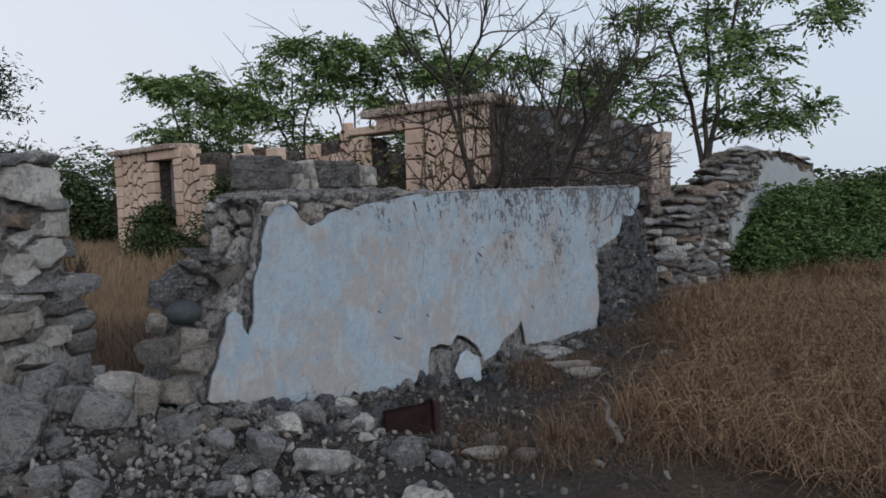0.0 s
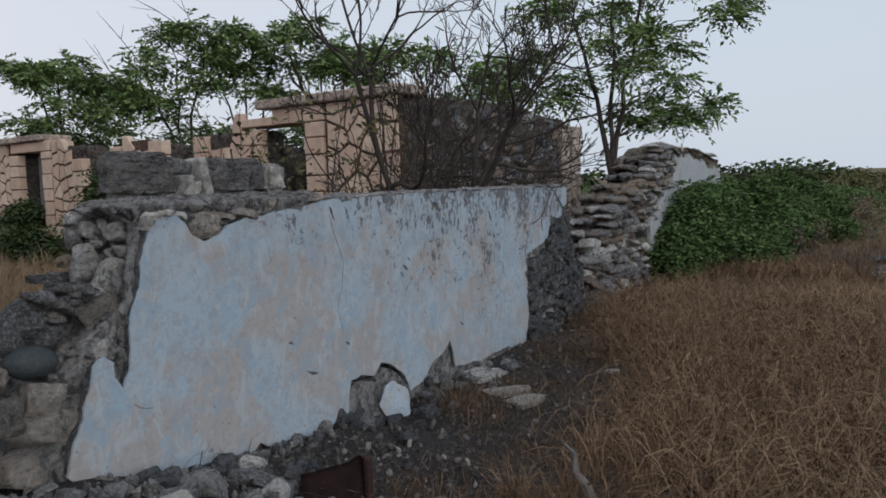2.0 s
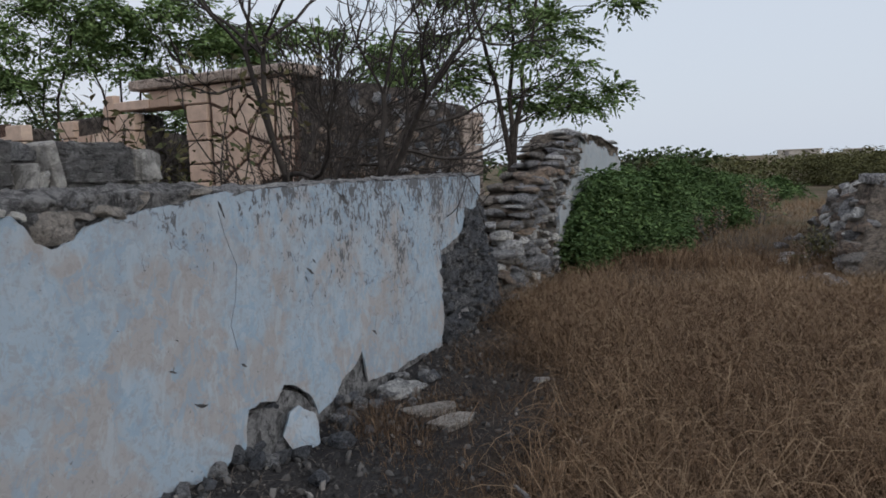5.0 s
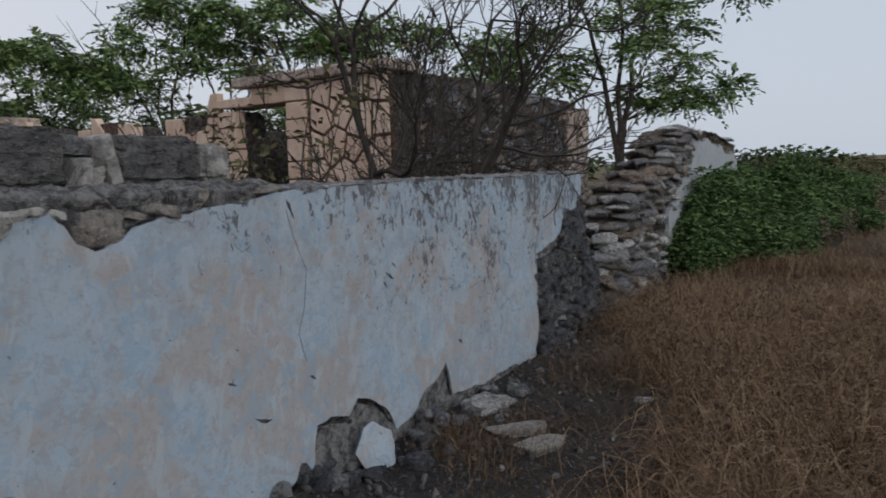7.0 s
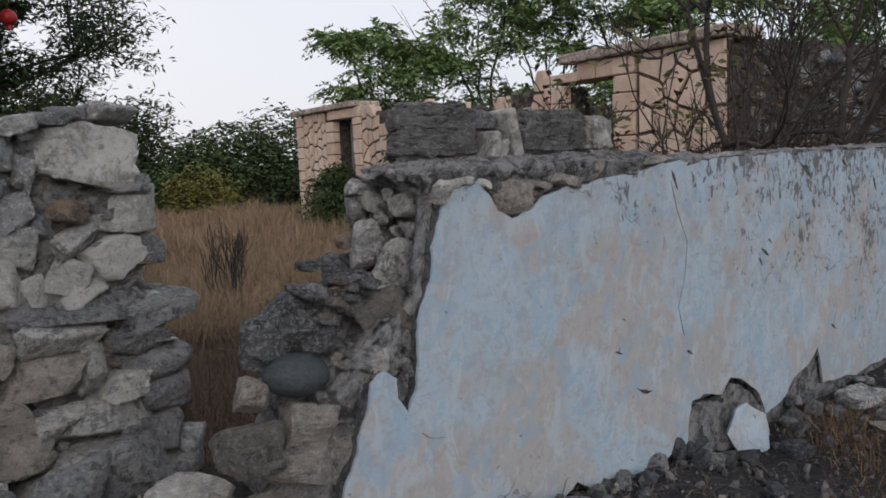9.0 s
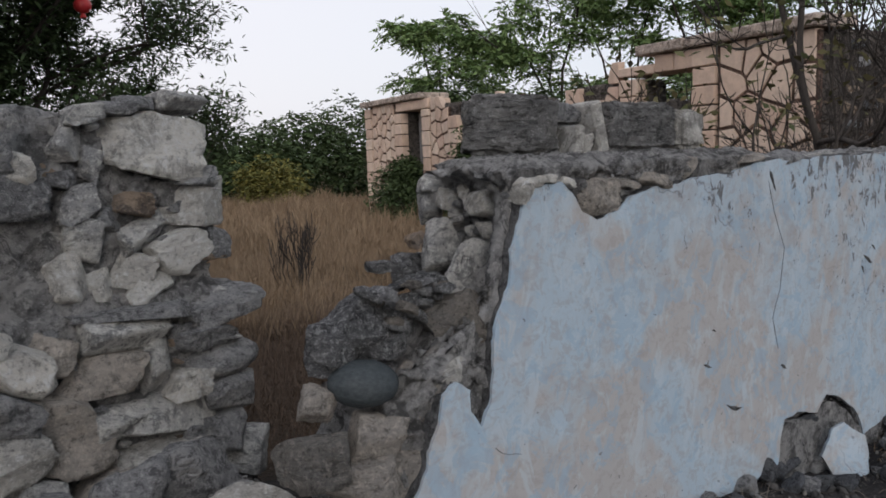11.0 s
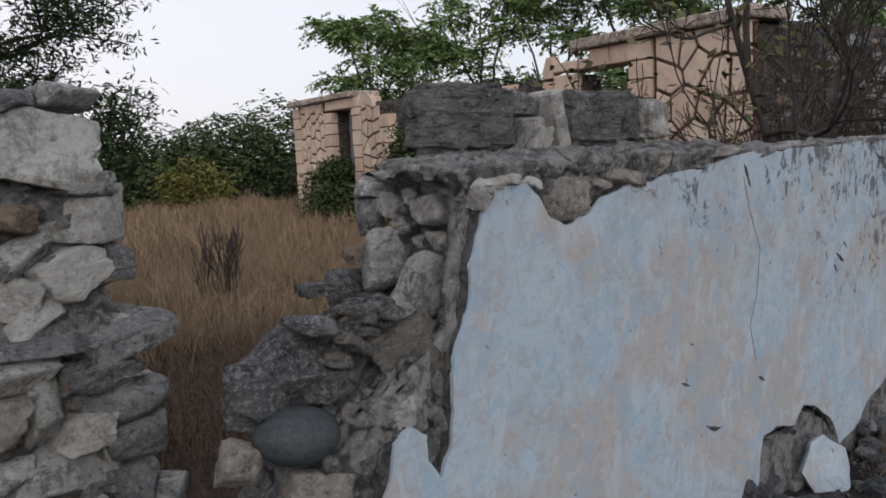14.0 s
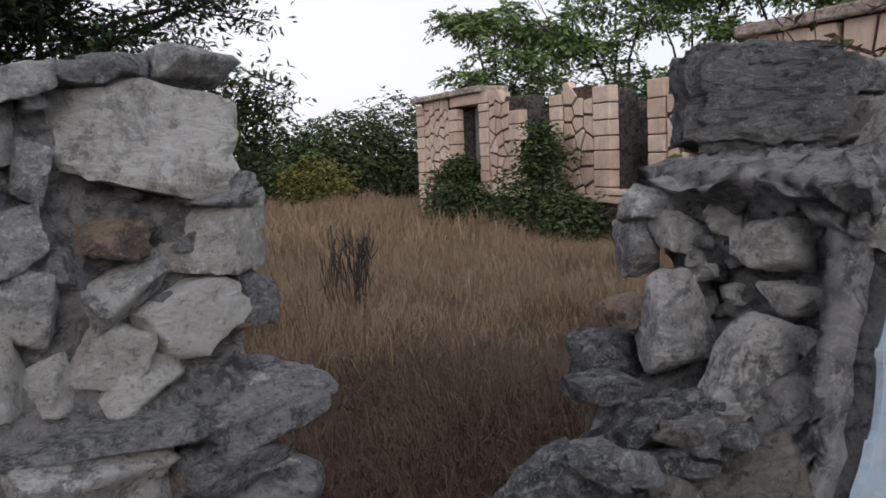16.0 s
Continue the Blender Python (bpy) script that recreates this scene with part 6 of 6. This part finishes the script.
tree("dry_shrub", 69, (18.6, 0.75, 0.0), 7, 0.45, 0.012, 2, (0.07, 0.03), 3, M_STRAW_BACK, "pale dried-out shrub beside the green bushes", bark=M_DRIFT, lift=0.1, spread=0.7, sides=4, share=0.6, jitter=0.06, fan=0.6)
tree("dry_shrub", 70, (15.4, 1.55, 0.0), 6, 0.3, 0.009, 2, (0.06, 0.025), 2, M_STRAW_BACK, "pale dried-out shrub beside the green bushes", bark=M_DRIFT, lift=0.1, spread=0.7, sides=4, share=0.5, jitter=0.06, fan=0.6)


def olive_scrub():
    g = random.Random(5)
    near = [(g.uniform(29, 42), g.uniform(-9.5, -1.6), 0.5, g.uniform(0.8, 1.6), g.uniform(0.8, 1.5), g.uniform(0.6, 1.05)) for _ in range(26)]
    bush("olive_scrub", 73, near, 420, (0.13, 0.05), M_LEAF_OLIVE, "olive green scrub on the open plain", stems=4, spray=6, category="scrub")
    far = [(g.uniform(42, 95), 0, 0.5, g.uniform(1.2, 3.2), g.uniform(1.2, 3.0), g.uniform(0.6, 1.3)) for _ in range(60)]
    far = [(x, g.uniform(-0.5, 0.14) * x, z, a, b, c) for x, y, z, a, b, c in far]
    ob = bush("plain_scrub", 74, far, 300, (0.32, 0.13), M_LEAF_OLIVE, "scattered olive scrub across the dry plain", stems=2, category="scrub")
    tagged(ob, kind="stuff")


olive_scrub()


def build_east_wall():
    """What is left of another wall, slumped into a heap past the path, with a broken slab on top."""
    g = random.Random(12)
    wall = empty("wall_4", Matrix.Identity(4), "slumped ruin of a fieldstone wall in dry grass", "wall", "structure")
    loft("core", [(-0.2, 10.6, 17.6, -1.75, -0.10), (0.15, 10.9, 17.3, -1.6, -0.18), (0.4, 11.5, 16.8, -1.45, -0.3), (0.65, 12.1, 16.2, -1.3, -0.4), (0.85, 12.5, 15.4, -1.15, -0.5), (0.93, 12.7, 15.0, -1.1, -0.55)], 0.12, 0.12, 0.3, M_MORTAR_TAN, wall, 61.0)
    for _ in range(210):
        f = g.random() ** 1.2
        z = 0.95 * f
        x = 14.0 + (g.random() * 2 - 1) * (3.2 - 1.9 * f)
        y = -0.12 - 0.42 * f - (0.5 * g.random() if f > 0.8 else 0) + g.uniform(-.06, .06)
        w = g.uniform(.10, .34)
        stone(ROCKS_FLAT[g.randrange(10)], g.choice((M_STONE_WARM, M_STONE_BROWN, M_STONE_DARK, M_STONE_DARK, M_STONE)), (x, y, z), (w, w * .8, w * g.uniform(.35, .65)), (g.uniform(-.5, .5), g.uniform(-.4, .4), g.uniform(0, 6)), wall)
    me = block_mesh("broken_slab", 0.62, 0.5, 0.13, 41.0, 0.014, 10)
    me.materials.append(M_MORTAR)
    ob = new("broken_slab", me)
    ob.matrix_world = pose(13.1, -0.72, 0.93, 3, -2, 12)
    tagged(ob, "flat grey concrete slab on the slumped wall", "slab")
    for _ in range(40):
        x, y = g.uniform(9.4, 17.0), g.gauss(0.05, 0.25)
        w = g.uniform(.08, .26)
        ob = stone(ROCKS_FLAT[g.randrange(10)], g.choice((M_STONE_WARM, M_STONE_DARK, M_STONE)), (x, y, ground_height(x, y) + w * .12), (w, w * .8, w * .5), (g.uniform(-.4, .4), g.uniform(-.4, .4), g.uniform(0, 6)), None, "heap_stone")
        tagged(ob, "broken stone fallen from the slumped wall", "stone", "stones of the heap")
    tree("dry_shrub", 77, (12.2, 0.15, 0.0), 7, 0.3, 0.008, 2, (0.06, 0.025), 3, M_WEED, "half-dry weed growing before the slumped wall", bark=M_DRIFT, lift=0.1, spread=0.7, sides=4, share=0.6, jitter=0.06, fan=0.5)


build_east_wall()


# ---- distance ----
def build_far_buildings():
    rng = random.Random(71)
    for i, (x, y, w, h) in enumerate(((255, -14, 11, 2.4), (262, -30, 8, 2.0), (285, -48, 13, 2.9), (300, -70, 16, 2.6), (270, -78, 7, 2.2), (250, -95, 12, 2.6))):
        th = empty("far_building", pose(x, y, 0, 0, 0, 80 + 5 * i), "low pale ruined building far off", "building", group="distant ruins")
        part("wall", box_bm(-w / 2, w / 2, -3, 3, -0.5, h, 0.1, i, 0.2), M_FARWALL, th)
        part("roof", box_bm(-w / 2 - .4, w / 2 + .4, -3.4, 3.4, h, h + 0.25, 0.1, i, 0.05), M_FARWALL, th)
        for k in range(int(w / 5)):
            s = -w / 2 + 3 + k * 5
            part("window", box_bm(s, s + 1.2, 2.9, 3.12, 0.9, 2.1), M_SLATE, th)
            part("window", box_bm(s, s + 1.2, -3.12, -2.9, 0.9, 2.1), M_SLATE, th)
    lobes = []
    for i in range(44):
        a = radians(rng.uniform(-40, 105))
        d = rng.uniform(70, 150)
        lobes.append((d * math.cos(a), d * math.sin(a), 0.6, rng.uniform(3, 8), rng.uniform(3, 8), rng.uniform(1.0, 2.4)))
    ob = bush("far_woods", 72, lobes, 260, (0.9, 0.5), M_LEAF_DARK, "distant dark scrub along the plain", stems=2, category="scrub")
    tagged(ob, kind="stuff")


build_far_buildings()


# ---- grass ----
def scatter(rng, n, x0, x1, y0, y1, keep, clump=0.10):
    out = []
    while len(out) < n:
        cx, cy = rng.uniform(x0, x1, 4000), rng.uniform(y0, y1, 4000)
        for a, b in zip(cx, cy):
            if keep(a, b):
                k = int(rng.integers(4, 14))
                out.extend(np.column_stack([a + rng.normal(size=k) * clump, b + rng.normal(size=k) * clump]))
            if len(out) >= n:
                break
    return np.array(out[:n])


def right_field(x, y):
    edge = 0.34 * x + 0.1 + 0.5 * noise.noise(Vector((x * 0.9, y * 0.9, 0)))
    if x > 8.2:
        edge = max(edge, 3.0)
    dens = 0.55 + 0.9 * noise.noise(Vector((x * 1.3, y * 1.3, 4)))
    return y < edge and x > 3.75 + 0.5 * noise.noise(Vector((x, y, 9))) and dens > 0.1


def build_grass():
    rng = np.random.default_rng(81)
    blades("dry_grass", scatter(rng, 90000, 3.0, 9.0, -3.5, 3.4, right_field, 0.09), 0.27, 0.0036, M_STRAW, "tangled dry brown grass beside the path", rng, 2.0, (-0.9, 0.2))
    blades("dry_grass", scatter(rng, 16000, 3.2, 8.0, -2.5, 3.2, right_field, 0.16), 0.42, 0.0028, M_STRAW_RUST, "dry stalks strewn over brown grass", rng, 1.5, (-0.3, 0.0))
    blades("dry_grass", scatter(rng, 60000, 8.0, 14.0, -6.0, 3.3, lambda x, y: y < 3.0 + 0.3 * noise.noise(Vector((x, y, 0))), 0.15), 0.27, 0.005, M_STRAW_RUST, "dry rusty grass past the walls", rng, 1.5)
    blades("dry_grass", scatter(rng, 40000, 9.0, 26.0, -14.0, 3.3, lambda x, y: y < 3.0 + 0.3 * noise.noise(Vector((x, y, 0))), 0.2), 0.28, 0.008, M_STRAW_GOLD, "dry brown grass over open ground", rng, 1.0)
    blades("dry_grass", scatter(rng, 7000, 3.2, 7.2, 1.3, 3.0, lambda x, y: noise.noise(Vector((x * 1.6, y * 1.6, 2))) > 0.0, 0.10), 0.15, 0.0034, M_STRAW, "sparse dry weeds on ashy soil", rng, 0.9)
    blades("field_grass", scatter(rng, 60000, 2.4, 8.5, 4.75, 8.6, lambda x, y: y < 7.6 + 1.6 * noise.noise(Vector((x * 0.8, y * 0.8, 2))), 0.10), 0.30, 0.0042, M_STRAW_DARK, "matted dark brown grass by the gap", rng, 1.1)
    blades("field_grass", scatter(rng, 60000, 2.4, 11.0, 6.8, 13.0, lambda x, y: not (x > 8.0 and y < 6.0), 0.10), 0.36, 0.0048, M_STRAW_BACK, "tall dry straw-coloured grass inside the ruins", rng, 0.7)
    blades("field_grass", scatter(rng, 60000, -4.0, 13.0, 12.0, 24.0, lambda x, y: x < 11.3 or y > 18.5, 0.2), 0.46, 0.013, M_STRAW_BACK, "tall dry straw-coloured grass in the field", rng, 0.4)

    tangle("bent_grass", scatter(rng, 26000, 3.0, 9.0, -3.0, 3.2, right_field, 0.14), 0.36, 0.30, 0.0032, M_STRAW_RUST, "rusty brown dry stalks bent over and tangled", rng)
    tangle("bent_grass", scatter(rng, 26000, 3.0, 9.0, -3.0, 3.2, right_field, 0.14), 0.32, 0.24, 0.0036, M_STRAW, "brown dry stalks bent over and tangled", rng)
    tangle("bent_grass", scatter(rng, 10000, 3.2, 10.0, -3.0, 3.2, right_field, 0.14), 0.40, 0.36, 0.0030, M_STRAW_GOLD, "golden dry stalks bent over and tangled", rng)
    # straw litter lying flat on the ashy strip
    blades("straw_litter", scatter(rng, 12000, 2.4, 8.0, 1.0, 3.15, lambda x, y: noise.noise(Vector((x * 1.1, y * 1.1, 12))) > -0.25, 0.12), 0.16, 0.004, M_LITTER, "broken straw and twigs lying on dark soil", rng, 6.0)
    # tussocks whose stalks fan out from one root
    roots = scatter(rng, 70, 3.4, 8.0, -2.6, 2.2, right_field, 0.3)
    fan = np.repeat(roots, 110, axis=0) + rng.normal(size=(len(roots) * 110, 2)) * 0.035
    blades("grass_tussock", fan, 0.42, 0.003, M_STRAW_RUST, "fanned dry tussocks of brown stalks", rng, 1.3)


build_grass()
